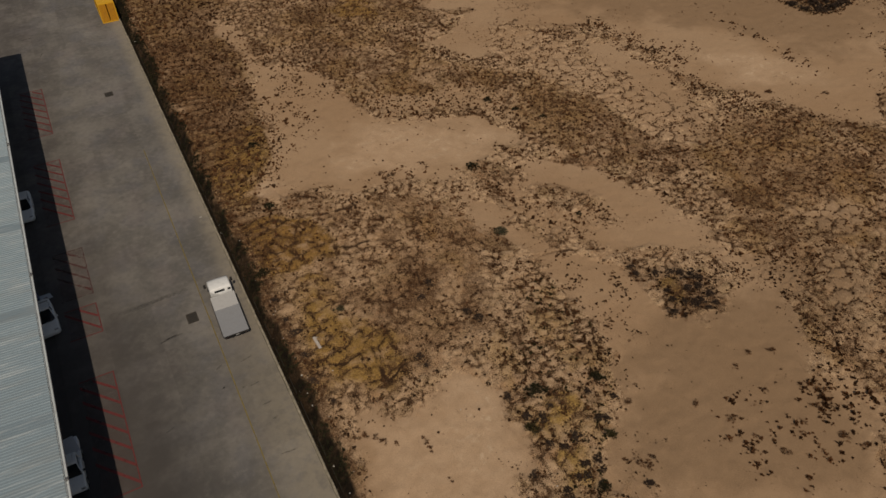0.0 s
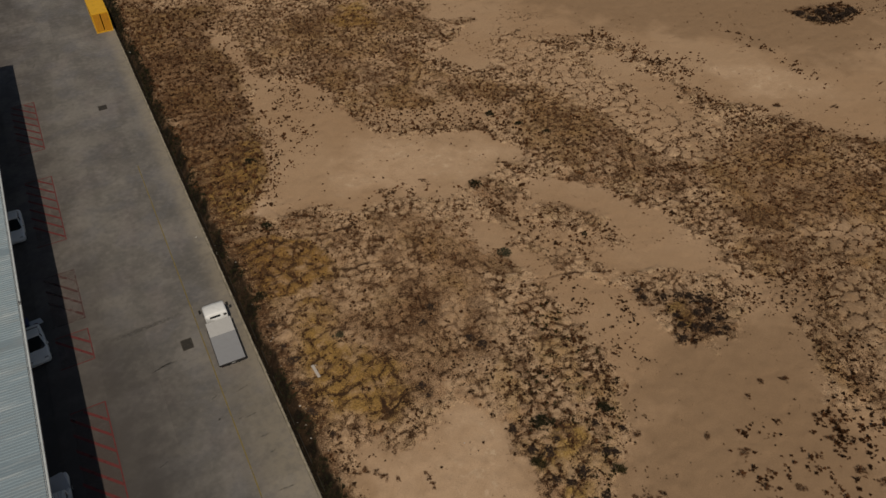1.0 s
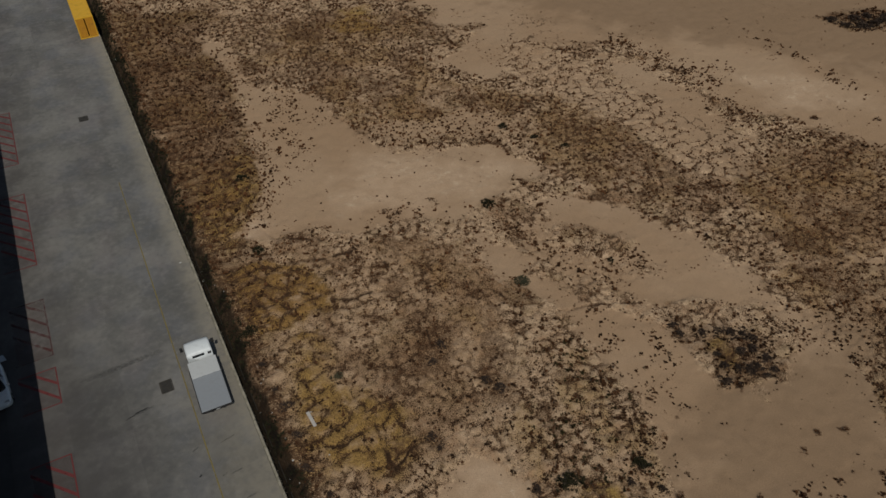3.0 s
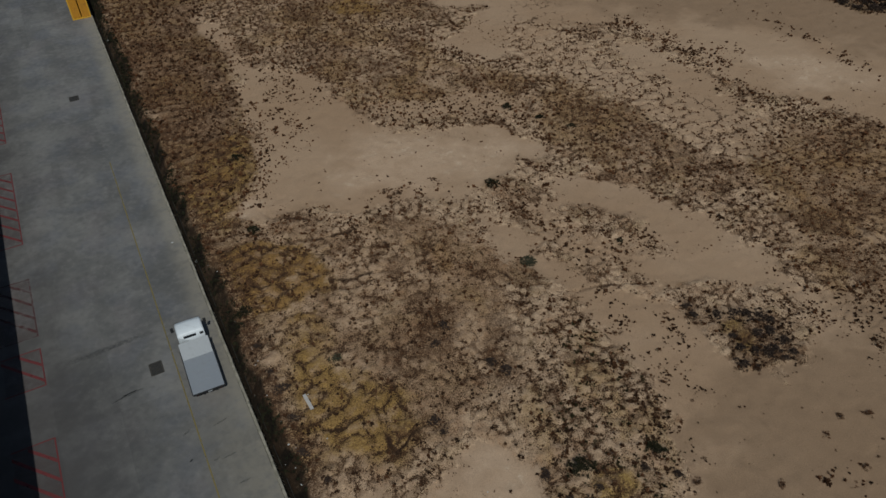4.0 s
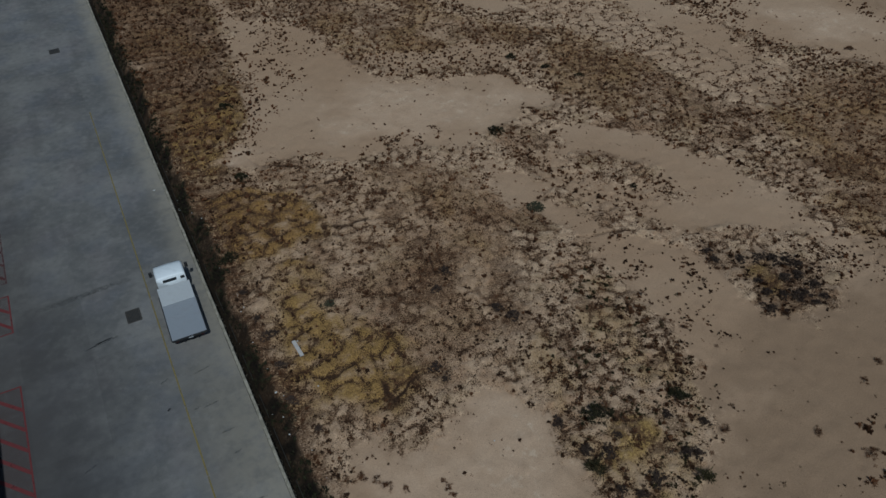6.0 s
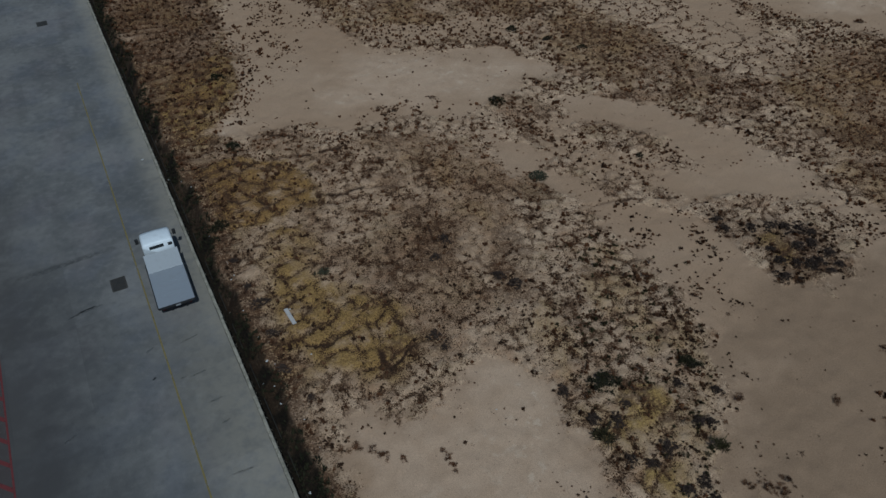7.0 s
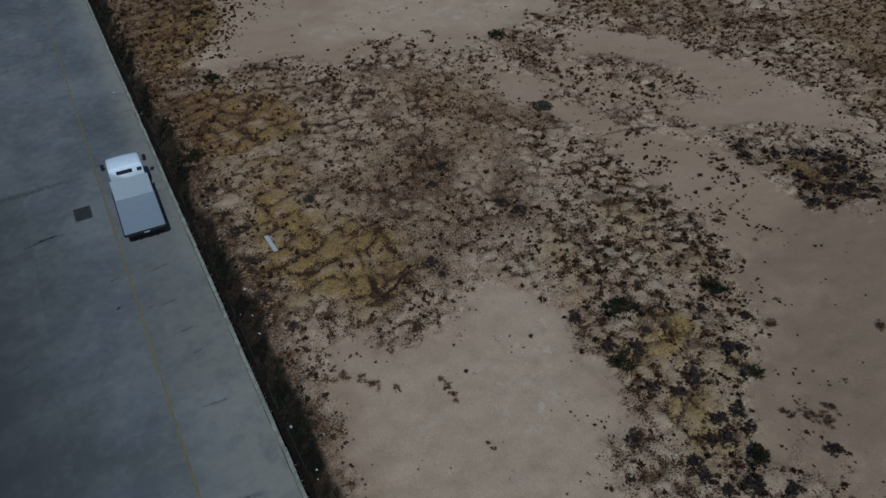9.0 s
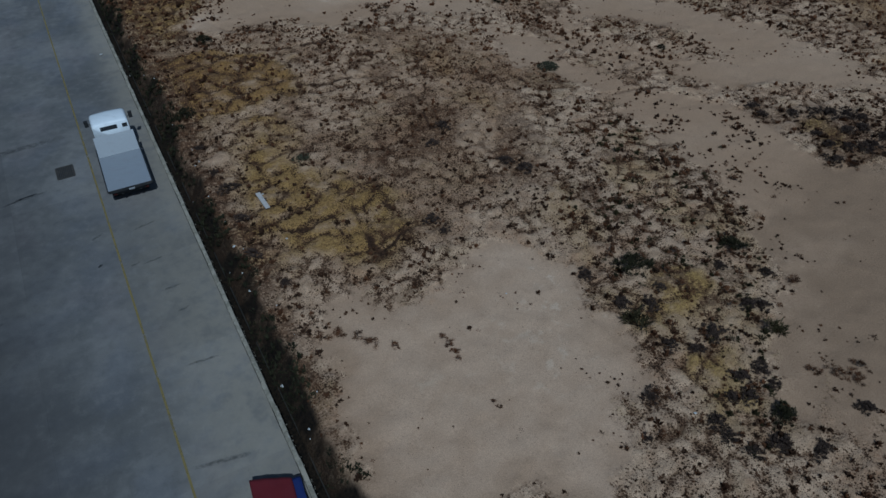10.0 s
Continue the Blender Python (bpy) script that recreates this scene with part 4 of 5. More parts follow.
        oy.append(oy[0][more] + rng.normal(0, 0.16, more.sum()))
        size.append(size[0][more] * rng.uniform(0.3, 0.85, more.sum()))
    x, y, size = np.concatenate(ox), np.concatenate(oy), np.concatenate(size)
    a = cover(x, y)
    tone = np.clip(rng.beta(1.5, 2.2, len(x)) + 0.5 * (a["patchy"] - 0.5) - 0.05 * a["sparse"] + 0.1 * a["dense"] - 0.12 * a["hummock"] + 0.12 * a["tufty"] - 0.35 * a["thicket"] + 0.4 * a["strewn"] * step(x, 20, 24) * step(26 - y, 0, 4) + 0.34 * step(y + 0.6 * x, 36, 60) + 0.1 * step(x, 36, 44) - 0.28, 0, 1)
    size = size * (0.62 + 0.38 * np.maximum(step(a["grown"], 0.0, 0.3), np.maximum(a["sparse"], a["strewn"]))) * (0.86 + 0.02 * step(y + 0.6 * x, 50, 85)) * (1 - 0.1 * a["dense"] - 0.4 * a["line"]) * (1 - 0.2 * a["cracked"])
    z = terrain(x, y, a) - 0.02
    near = (x < 34) & (y < 48)
    size = np.where(near, size * 0.92, size) * (1 + 0.35 * a["strewn"] * step(x, 20, 24) * step(22 - y, 0, 3))
    live = near & (rng.uniform(0, 1, len(x)) < 0.4 * a["tufty"] * step(a["patchy"], 0.38, 0.55))
    for part_of, templates, seed, material, label in ((near & ~live, bushy, 23, BRUSH, "low dead brown brush in the gaps between clods"), (~near, light, 24, BRUSH, "low dead brown brush in the gaps between clods"),
                                                      (live, bushy, 25, SPIKY, "low dull green tufts among dead brush")):
        me = scatter_mesh("dry_brush", templates, x[part_of], y[part_of], z[part_of], size[part_of], tone[part_of], material, seed)
        tagged(new("dry_brush", me), label, "brush", kind="stuff")


def build_bank_growth():
    shape = np.random.default_rng(6)
    grassy = [tuft_template(shape, 14, 0.9, (0.5, 1.45), 0.09) for _ in range(6)]
    x, y, rng = candidates(0.42, 1.9, 14, 112, 0.17, 27)
    thick = step(fbm(x, y, 2.5, 161, 3), 0.35, 0.6)
    hit = (rng.uniform(0, 1, len(x)) < 0.08 + 0.55 * thick) & (x < bank_width(y) + 0.55 * thick - 0.1)
    x, y = x[hit], y[hit]
    a = cover(x, y)
    size = rng.uniform(0.12, 0.34, len(x))
    me = scatter_mesh("bank_growth", grassy, x, y, terrain(x, y, a) - 0.03, size, rng.beta(1.4, 2.2, len(x)), VERGE, 29)
    tagged(new("bank_growth", me), "dark weeds and dead grass along the shaded ditch", "weeds", kind="stuff")


build_brush()
build_bank_growth()


def ground_at(x, y):
    p, q = np.array([float(x)]), np.array([float(y)])
    return float(terrain(p, q, cover(p, q))[0])


def plant(name, label, group, x, y, size, material, blades, lift, width, seed, flatness=1.0, clumps=14, grain=0.4, ragged=0.18):
    """One plant: a few woody stems and its foliage."""
    rng = np.random.default_rng(seed)
    top = thing(name, pose(x, y, ground_at(x, y) - 0.02), label, "shrub", group)
    bm = bmesh.new()
    for k in range(5):
        t = rng.uniform(0, 2 * math.pi)
        r = rng.uniform(0.25, 0.6) * size
        rod((0, 0, 0), (r * math.cos(t), r * math.sin(t), size * flatness * rng.uniform(0.25, 0.6)), 0.02, 0.006, 5, bm)
    part("stems", bm, TWIG, top)
    shape = [tuft_template(rng, blades, 1.0, lift, width) for _ in range(3)]
    turn, reach = rng.uniform(0, 2 * np.pi, clumps), np.sqrt(rng.uniform(0, 1, clumps))
    oval, lean = rng.uniform(0.65, 1.0), rng.uniform(0, math.pi)
    edge = 0.8 + ragged * (rng.uniform(-1, 1) * np.cos(2 * turn + 1) + rng.uniform(-1, 1) * np.cos(3 * turn) + 0.7 * rng.uniform(-1, 1, clumps))
    u, v = reach * edge * size * np.cos(turn), reach * edge * size * np.sin(turn) * oval
    px, py = u * math.cos(lean) - v * math.sin(lean), u * math.sin(lean) + v * math.cos(lean)
    pz = np.maximum(0.0, 1.0 - reach ** 2) * 0.45 * size * flatness
    each = grain * size * rng.uniform(0.7, 1.2, clumps) * (1.1 - 0.4 * reach)
    me = scatter_mesh("foliage", shape, px, py, pz, each, np.clip(rng.beta(1.6, 1.8, clumps), 0, 1), material, seed + 1)
    ob = new("foliage", me)
    ob.parent = top
    return top


GREEN_SHRUBS = ((15.3, 17.0, 0.75), (15.4, 25.4, 1.05), (20.1, 24.4, 0.85), (5.1, 54.5, 0.75), (6.7, 64.8, 0.8),
                (24.6, 50.9, 0.8), (1.9, 46.4, 0.75), (31.9, 60.5, 0.75), (33.6, 57.5, 0.6), (29.6, 40.1, 0.45), (35.5, 55.0, 0.5))
for k, (x, y, r) in enumerate(GREEN_SHRUBS):
    plant("green_shrub", "dull green low shrub among dry clods", "green shrubs in the field", x, y, r, GREEN, 20, (0.1, 1.5), 0.09, 300 + k, 0.8, 52, 0.26, 0.2)
MATS = ((22.2, 41.5, 0.82), (6.15, 39.6, 0.8))
for k, (x, y, r) in enumerate(MATS):
    plant("mat_shrub", "flat round grey-green mat of growth on bare soil", "mat shrubs", x, y, r, MAT, 12, (0.1, 1.3), 0.26, 340 + k, 0.3, 300, 0.115, 0.03)
SPIKES = ((13.6, 22.5, 0.85), (17.8, 20.2, 0.75))
for k, (x, y, r) in enumerate(SPIKES):
    plant("spiky_plant", "spiky grey-green rosette plant with long narrow leaves", "spiky plants", x, y, r, SPIKY, 24, (0.1, 1.2), 0.04, 360 + k, 0.8, 6, 0.8, 0.1)

LONE_A = ((3.2, 27.9, 0.4), (3.8, 27.4, 0.34), (4.1, 26.9, 0.4), (6.65, 25.8, 0.26), (6.65, 25.35, 0.3), (6.7, 24.95, 0.26), (6.65, 24.6, 0.2), (6.8, 22.3, 0.16), (6.85, 22.0, 0.18), (2.6, 28.0, 0.42),
          (4.9, 26.3, 0.3), (12.0, 19.8, 0.42), (12.35, 19.4, 0.3), (11.0, 18.4, 0.3), (20.7, 21.6, 0.4), (16.2, 54.2, 0.5), (16.9, 53.4, 0.55))
LONE_B = ((16.3, 53.2, 0.4), (20.4, 53.8, 0.4), (20.6, 53.0, 0.3), (29.7, 26.0, 0.5), (29.7, 20.4, 0.35), (31.5, 20.9, 0.35), (33.2, 20.3, 0.45),
          (33.8, 16.7, 0.3), (65.3, 44.1, 0.5), (59.9, 47.1, 0.6), (26.3, 17.1, 0.5), (25.6, 14.5, 0.5), (27.6, 13.4, 0.45), (32.1, 15.1, 0.45))
LONE_C = ((32.0, 12.6, 0.6), (32.6, 11.2, 0.5), (36.7, 14.3, 0.45), (18.4, 17.4, 0.5), (18.9, 16.9, 0.45), (19.4, 17.2, 0.4), (24.9, 19.2, 0.35), (30.0, 17.9, 0.4), (17.8, 17.9, 0.35))
for k, (x, y, r) in enumerate(LONE_A + LONE_B + LONE_C):
    plant("dry_shrub", "small dead brown shrub alone on bare sand", "lone dry shrubs", x, y, r, BRUSH, 20, (0.05, 1.2), 0.045, 400 + k, 0.7, 12, 0.5, 0.3)

strew = np.random.default_rng(91)
sx, sy = strew.uniform(13.2, 24.5, 160), strew.uniform(16.5, 35.5, 160)
inside_belt = cover(sx, sy)["tufty"] > 0.7
for k, (x, y) in enumerate(list(zip(sx[inside_belt], sy[inside_belt]))[:48]):
    plant("dead_bush", "clumped dead brown bush among sandy clods", "dead bushes in the belt", x, y, strew.uniform(0.26, 0.5), BRUSH, 16, (0.05, 1.4), 0.09, 600 + k, 0.8, 16, 0.36, 0.3)

DARK_A = ((29.4, 32.4, 0.5), (29.4, 31.6, 0.5), (30.8, 30.8, 0.5), (31.9, 30.4, 0.55), (32.6, 29.9, 0.6), (33.2, 29.3, 0.65), (33.6, 28.7, 0.6), (32.9, 28.0, 0.6),
          (30.4, 28.8, 0.45), (30.1, 27.8, 0.5), (30.8, 27.2, 0.5), (31.4, 26.7, 0.6), (32.1, 26.7, 0.55), (33.1, 26.9, 0.55), (32.9, 26.0, 0.45), (29.2, 26.7, 0.55), (32.1, 25.8, 0.4), (32.0, 28.2, 0.5), (29.9, 26.1, 0.3))
DARK_B = ((78.6, 61.5, 1.1), (79.0, 59.6, 1.0), (80.6, 58.6, 1.1), (82.2, 58.4, 1.1), (83.8, 58.6, 1.0), (85.2, 59.2, 1.0), (81.2, 60.4, 1.2), (83.0, 60.2, 1.1),
          (14.9, 34.5, 0.6), (15.4, 33.5, 0.55), (13.6, 38.8, 0.5), (12.4, 37.6, 0.5), (9.5, 32.2, 0.45), (9.7, 31.3, 0.4), (15.9, 21.0, 0.6), (13.8, 23.9, 0.5), (14.7, 23.3, 0.55), (18.1, 21.4, 0.5), (18.6, 21.1, 0.45), (20.2, 22.5, 0.5), (15.7, 23.9, 0.35), (18.8, 23.7, 0.4), (15.2, 18.9, 0.5), (16.1, 18.8, 0.5), (16.0, 18.1, 0.4), (14.8, 18.1, 0.45), (14.3, 18.4, 0.4), (13.1, 17.9, 0.5), (14.0, 21.3, 0.42), (14.7, 20.7, 0.42), (13.5, 26.0, 0.45), (11.8, 19.8, 0.5), (10.6, 18.5, 0.35), (13.0, 17.2, 0.5), (14.3, 16.2, 0.6), (15.4, 15.4, 0.55), (13.3, 16.3, 0.4), (18.1, 15.8, 0.5),
          (1.75, 43.2, 0.5), (1.9, 40.6, 0.45), (2.1, 38.9, 0.55), (2.0, 36.4, 0.45), (1.7, 33.9, 0.5), (2.3, 31.6, 0.4))
for k, (x, y, r) in enumerate(DARK_A + DARK_B):
    plant("dark_shrub", "dense dark brown dead shrub in a thicket", "dark dead shrubs", x, y, r * 1.05, SCRUB, 18, (0.1, 1.4), 0.12, 500 + k, 0.6, 64, 0.24, 0.3)


# ---- kerb and yard ----
def build_kerb():
    wall = new("kerb_wall")
    wall.location = (KERB, 0, 0)
    tagged(wall, "pale concrete kerb on a low retaining wall", "kerb", kind="structure")
    part("retaining_wall", box((0.16, 330, 1.0), (-0.08, 60, YARD - 0.52)), CONCRETE, wall)
    for k in range(32):
        random.seed(80 + k)
        part("channel_edge", box((0.03, 2.6 + random.uniform(-1.2, 0.38), 0.4), (0.38 + random.uniform(-0.02, 0.02), 14.0 + 3.0 * k, -1.06 + random.uniform(-0.06, 0.03)), 0.008), CHANNEL_SHADED, wall)
    meshes = []
    for k in range(4):
        random.seed(40 + k)
        bm = box((0.165, 1.19, 0.2), (0, 0, 0), 0.02)
        for v in bm.verts:
            v.co += Vector((random.uniform(-0.008, 0.008), random.uniform(-0.004, 0.004), random.uniform(-0.008, 0.006)))
        me = bpy.data.meshes.new("kerb_block")
        bm.to_mesh(me)
        bm.free()
        me.materials.append(KERB_STONE)
        meshes.append(me)
    random.seed(44)
    for k in range(90):
        ob = new("kerb_block", random.choice(meshes))
        ob.parent = wall
        ob.location = (-0.095 + random.uniform(-0.012, 0.012), 11.0 + 1.2 * k, YARD + 0.03 + random.uniform(-0.008, 0.008))
        ob.rotation_euler = (0, random.uniform(-0.02, 0.02), random.uniform(-0.008, 0.008))


def build_yard():
    yard = new("yard")
    tagged(yard, "stained grey concrete yard laid in slabs", "yard", kind="structure")
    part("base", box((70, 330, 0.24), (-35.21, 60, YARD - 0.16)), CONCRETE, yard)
    across = (-14.6, -11.0, -7.3, -3.45, -0.186)
    meshes = []
    for x0, x1 in zip(across, across[1:]):
        bm = box((x1 - x0 - 0.002, 5.998, 0.05), (0, 0, -0.025))
        me = bpy.data.meshes.new("slab")
        bm.to_mesh(me)
        bm.free()
        me.materials.append(CONCRETE)
        meshes.append(((x0 + x1) / 2, me))
    random.seed(45)
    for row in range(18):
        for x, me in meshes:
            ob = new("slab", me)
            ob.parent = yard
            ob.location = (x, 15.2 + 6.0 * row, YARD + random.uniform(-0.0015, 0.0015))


PAINT = YARD + 0.003


def hatch_box(y0, y1, paint):
    """A no-parking box of red lines in front of the wall."""
    x0, x1, w = -13.65, -11.15, 0.09
    top = thing("hatch_marking", pose(0, 0, 0), "worn red hatched no-parking box painted on concrete", "road marking", "hatch boxes", "structure")
    part("edge_line", flat(((x1 - w, y0), (x1, y0), (x1, y1), (x1 - w, y1)), PAINT, PAINT + 0.003), paint, top)
    part("edge_line", flat(((x0, y0), (x1 - w - 0.004, y0), (x1 - w - 0.004, y0 + w), (x0, y0 + w)), PAINT, PAINT + 0.003), paint, top)
    part("edge_line", flat(((x0, y1 - w), (x1 - w - 0.004, y1 - w), (x1 - w - 0.004, y1), (x0, y1)), PAINT, PAINT + 0.003), paint, top)
    part("faded_wash", flat(((x0 + 0.1, y0 + 0.1), (x1 - w - 0.01, y0 + 0.1), (x1 - w - 0.01, y1 - w - 0.01), (x0 + 0.1, y1 - w - 0.01)), PAINT - 0.0012, PAINT - 0.0004), RED_WASH, top, "thin worn-off red wash")
    y = y0 + 0.35
    while y < y1 - 0.3:
        drop = 1.15
        a, b = y + drop * 2.3, y
        left = x0
        if a + 0.26 > y1 - w:
            left = x0 + (a + 0.26 - (y1 - w)) / drop
            a = y1 - w - 0.3
        if left < x1 - 0.4:
            part("stripe", flat(((left, a), (x1 - w - 0.01, b), (x1 - w - 0.01, b + 0.29), (left, a + 0.29)), PAINT + 0.0004, PAINT + 0.0034), paint, top)
        y += 1.42


def drain(x, y, sx, sy):
    top = thing("drain_grate", pose(x, y, YARD + 0.002), "rusty iron drain grate set in the concrete", "drain", "yard drains")
    bm = bmesh.new()
    for dx, dy, lx, ly in ((0, sy / 2, sx, 0.06), (0, -sy / 2, sx, 0.06), (sx / 2, 0, 0.06, sy - 0.06), (-sx / 2, 0, 0.06, sy - 0.06)):
        box((lx, ly, 0.02), (dx, dy, 0.01), bm=bm)
    part("frame", bm, GRATE, top)
    # a thin near-black plate gives the shade of the hollow below the bars
    part("pit_shade_plate", box((sx - 0.07, sy - 0.07, 0.004), (0, 0, 0.003)), PIT_SHADE, top)
    n = int(sx / 0.085)
    for k in range(n):
        part("bar", box((0.04, sy - 0.08, 0.014), (-sx / 2 + 0.07 + k * (sx - 0.14) / (n - 1), 0, 0.012)), GRATE, top)


def streak(x, y, length, width, turn, seed, material=None, label="black rubber scuff on the concrete yard"):
    rng = random.Random(seed)
    side = [(length * (k / 8 - 0.5), width * (0.25 + 0.75 * math.sin(math.pi * (k + 0.6) / 9.2)) * rng.uniform(0.5, 1.0)) for k in range(9)]
    outline = [(a, b * 0.5) for a, b in side] + [(a, -b * 0.5 * rng.uniform(0.5, 1)) for a, b in side[::-1]]
    bm = flat(outline, 0.0, 0.002)
    top = thing("tyre_mark", pose(x, y, PAINT + 0.0006, 0, 0, turn), label, "mark", "yard scuffs")
    part("scuff", bm, material or OIL, top)


def build_rubble():
    """Chips of pale stone along the foot of the kerb."""
    rng = np.random.default_rng(61)
    corner = np.array([(1, 0, 0), (-1, 0, 0), (0, 1, 0), (0, -1, 0), (0, 0, 1), (0, 0, -1)], float)
    sides = np.array([(0, 2, 4), (2, 1, 4), (1, 3, 4), (3, 0, 4), (2, 0, 5), (1, 2, 5), (3, 1, 5), (0, 3, 5)])
    chips = [(corner * rng.uniform(0.5, 1.2, (6, 3)), sides) for _ in range(5)]
    n = 700
    y = rng.uniform(15, 105, n)
    x = 0.03 + np.abs(rng.normal(0, 0.035, n))
    keep = fbm(np.zeros(n), y, 3.0, 191, 3) > 0.42
    x, y = x[keep], y[keep]
    me = scatter_mesh("kerb_rubble", chips, x, y, np.full(len(x), YARD - 0.02) - 2.5 * x, rng.uniform(0.01, 0.03, len(x)), rng.uniform(0, 1, len(x)), KERB_STONE, 62)
    tagged(new("kerb_rubble", me), "pale chips of broken concrete along the kerb's edge", "rubble", kind="stuff")


build_kerb()
build_yard()
build_rubble()
for y0, y1, paint in ((31.4, 42.2, RED_PAINT), (46.6, 50.1, RED_PAINT), (51.3, 57.6, RED_FADED), (61.9, 72.4, RED_PAINT), (77.5, 87.7, RED_PAINT)):
    hatch_box(y0, y1, paint)
drain(-4.6, 44.65, 0.8, 1.05)
drain(-4.56, 82.75, 0.85, 0.9)
streak(-6.55, 43.4, 0.95, 0.15, 8, 1)
streak(-7.2, 43.2, 0.9, 0.05, 14, 5)
streak(-4.26, 36.7, 0.22, 0.16, 30, 2)
for k, (x, y, length, width, turn) in enumerate(((-7.0, 47.9, 6.5, 0.9, 3), (-2.25, 24.75, 2.6, 0.4, -10), (-1.75, 29.4, 1.6, 0.25, -4),
                                               (-11.4, 101.3, 2.2, 0.4, 8), (-6.6, 43.3, 2.4, 0.3, 8),
                                               (-1.97, 38.58, 1.3, 0.2, 12), (-2.17, 36.0, 1.1, 0.22, 8), (-1.85, 33.92, 0.9, 0.3, 4), (-1.72, 32.46, 0.6, 0.3, 16), (-2.89, 36.1, 0.5, 0.3, 20),
                                               (-4.05, 38.74, 0.7, 0.35, 30), (-8.59, 34.9, 0.9, 0.3, 24), (-10.3, 96.0, 1.6, 0.2, 70), (-12.0, 92.5, 1.4, 0.25, 12))):
    streak(x, y, length, width, turn, 20 + k, STAIN, "dull grey grime stain on the concrete yard")
line = thing("yellow_line", pose(0, 0, 0), "faded yellow lane line painted on the concrete", "road marking", kind="structure")
part("lane_line", flat(((-3.56, 14.5), (-3.48, 14.5), (-3.26, 70.0), (-3.34, 70.0)), PAINT + 0.001, PAINT + 0.004), YELLOW_PAINT, line)


# ---- warehouse ----
def build_warehouse():
    y0, y1, eave, edge = -30.0, 92.3, 7.0, -13.95
    top = thing("warehouse", pose(0, 0, YARD), "long pale warehouse with a ribbed metal roof", "warehouse")
    eave -= YARD
    part("wall", box((0.25, y1 - y0 - 0.8, eave - 0.15), (-17.0, (y0 + y1) / 2, (eave - 0.15) / 2)), WALL, top)
    part("wall", box((0.25, y1 - y0 - 0.8, eave - 0.15), (-52.0, (y0 + y1) / 2, (eave - 0.15) / 2)), WALL, top)
    part("wall", box((34.74, 0.25, eave - 0.15), (-34.5, y1 - 0.53, (eave - 0.15) / 2)), WALL, top)
    part("wall", box((34.74, 0.25, eave - 0.15), (-34.5, y0 + 0.53, (eave - 0.15) / 2)), WALL, top)
    slope = 0.07
    bays = [33.4 - 9.75 * k for k in range(7)][::-1] + [33.4 + 9.75 * k for k in range(1, 7)]
    cuts = [y0] + [v for b in bays if y0 + 1 < b < y1 - 1 for v in (b - 0.45, b + 0.45)] + [y1]
    for k, (a, b) in enumerate(zip(cuts, cuts[1:])):
        light = k % 2 == 1
        n = max(2, round((b - a) / 0.22))
        profile = []
        for i in range(n):
            u = a + (b - a) * i / n
            w = (b - a) / n
            rib = 0.008 if light else 0.045
            profile += [(u, 0), (u + 0.5 * w, 0), (u + 0.62 * w, rib), (u + 0.88 * w, rib)]
        profile.append((b, 0))
        for sign, xa in ((1, edge), (-1, -55.0)):
            bm = bmesh.new()
            ridge = (-55.0 + edge) / 2
            zr = eave + slope * abs(ridge - xa)
            rows = []
            for px, pz in ((xa, eave), (ridge, zr)):
                rows.append([bm.verts.new((px, u, pz + h)) for u, h in profile])
                rows.append([bm.verts.new((px, u, pz + h - 0.012)) for u, h in profile])
            for i in range(len(profile) - 1):
                bm.faces.new((rows[0][i], rows[0][i + 1], rows[2][i + 1], rows[2][i]))
                bm.faces.new((rows[1][i], rows[3][i], rows[3][i + 1], rows[1][i + 1]))
                bm.faces.new((rows[0][i], rows[1][i], rows[1][i + 1], rows[0][i + 1]))
            part("rooflight" if light else "roof_sheeting", bm, SKYLIGHT if light else ROOF, top, "slightly darker flat rooflight strip" if light else "")
    gutter = bmesh.new()
    ring = ((0, 0), (0.2, 0), (0.2, 0.17), (0.175, 0.17), (0.175, 0.025), (0.025, 0.025), (0.025, 0.13), (0, 0.13))
    loft([[(edge + 0.01 + u, y, eave - 0.17 + v) for u, v in ring] for y in (y0, y1)], gutter)
    part("gutter", gutter, GUTTER, top)
    for y in (46.9, 65.0, 28.7):
        part("gutter_outlet", box((0.16, 0.2, 0.16), (edge + 0.14, y, eave - 0.02), 0.02), STEEL, top)
    for y in (29.5, 44.4, 59.5, 74.8):
        door = part("roller_door", box((0.08, 3.6, 4.2), (-16.83, y, 2.1)), SILVER, top)
        for k in range(20):
            part("slat", box((0.03, 3.55, 0.17), (-16.775, y, 0.15 + 0.205 * k), 0.01), SILVER, door)


build_warehouse()


# ---- vehicles ----
def wheel(parent, x, y, r, w):
    tyre = part("wheel", rod((x - w / 2, y, r), (x + w / 2, y, r), r, None, 20), RUBBER, parent)
    s = 1 if x > 0 else -1
    part("rim", rod((x + s * (w / 2 - 0.02), y, r), (x + s * (w / 2 + 0.012), y, r), r * 0.58, None, 14), STEEL, tyre)


def rounded(w, z0, z1, y, crown=0.0, r=0.12, steps=4):
    """A cross section with rounded upper corners."""
    pts = [(-w / 2, y, z0), (w / 2, y, z0)]
    for k in range(steps + 1):
        t = math.pi / 2 * k / steps
        pts.append((w / 2 - r + r * math.cos(t), y, z1 - r + r * math.sin(t)))
    pts.append((0, y, z1 + crown))
    for k in range(steps + 1):
        t = math.pi / 2 * (1 + k / steps)
        pts.append((-w / 2 + r + r * math.cos(t), y, z1 - r + r * math.sin(t)))
    return pts


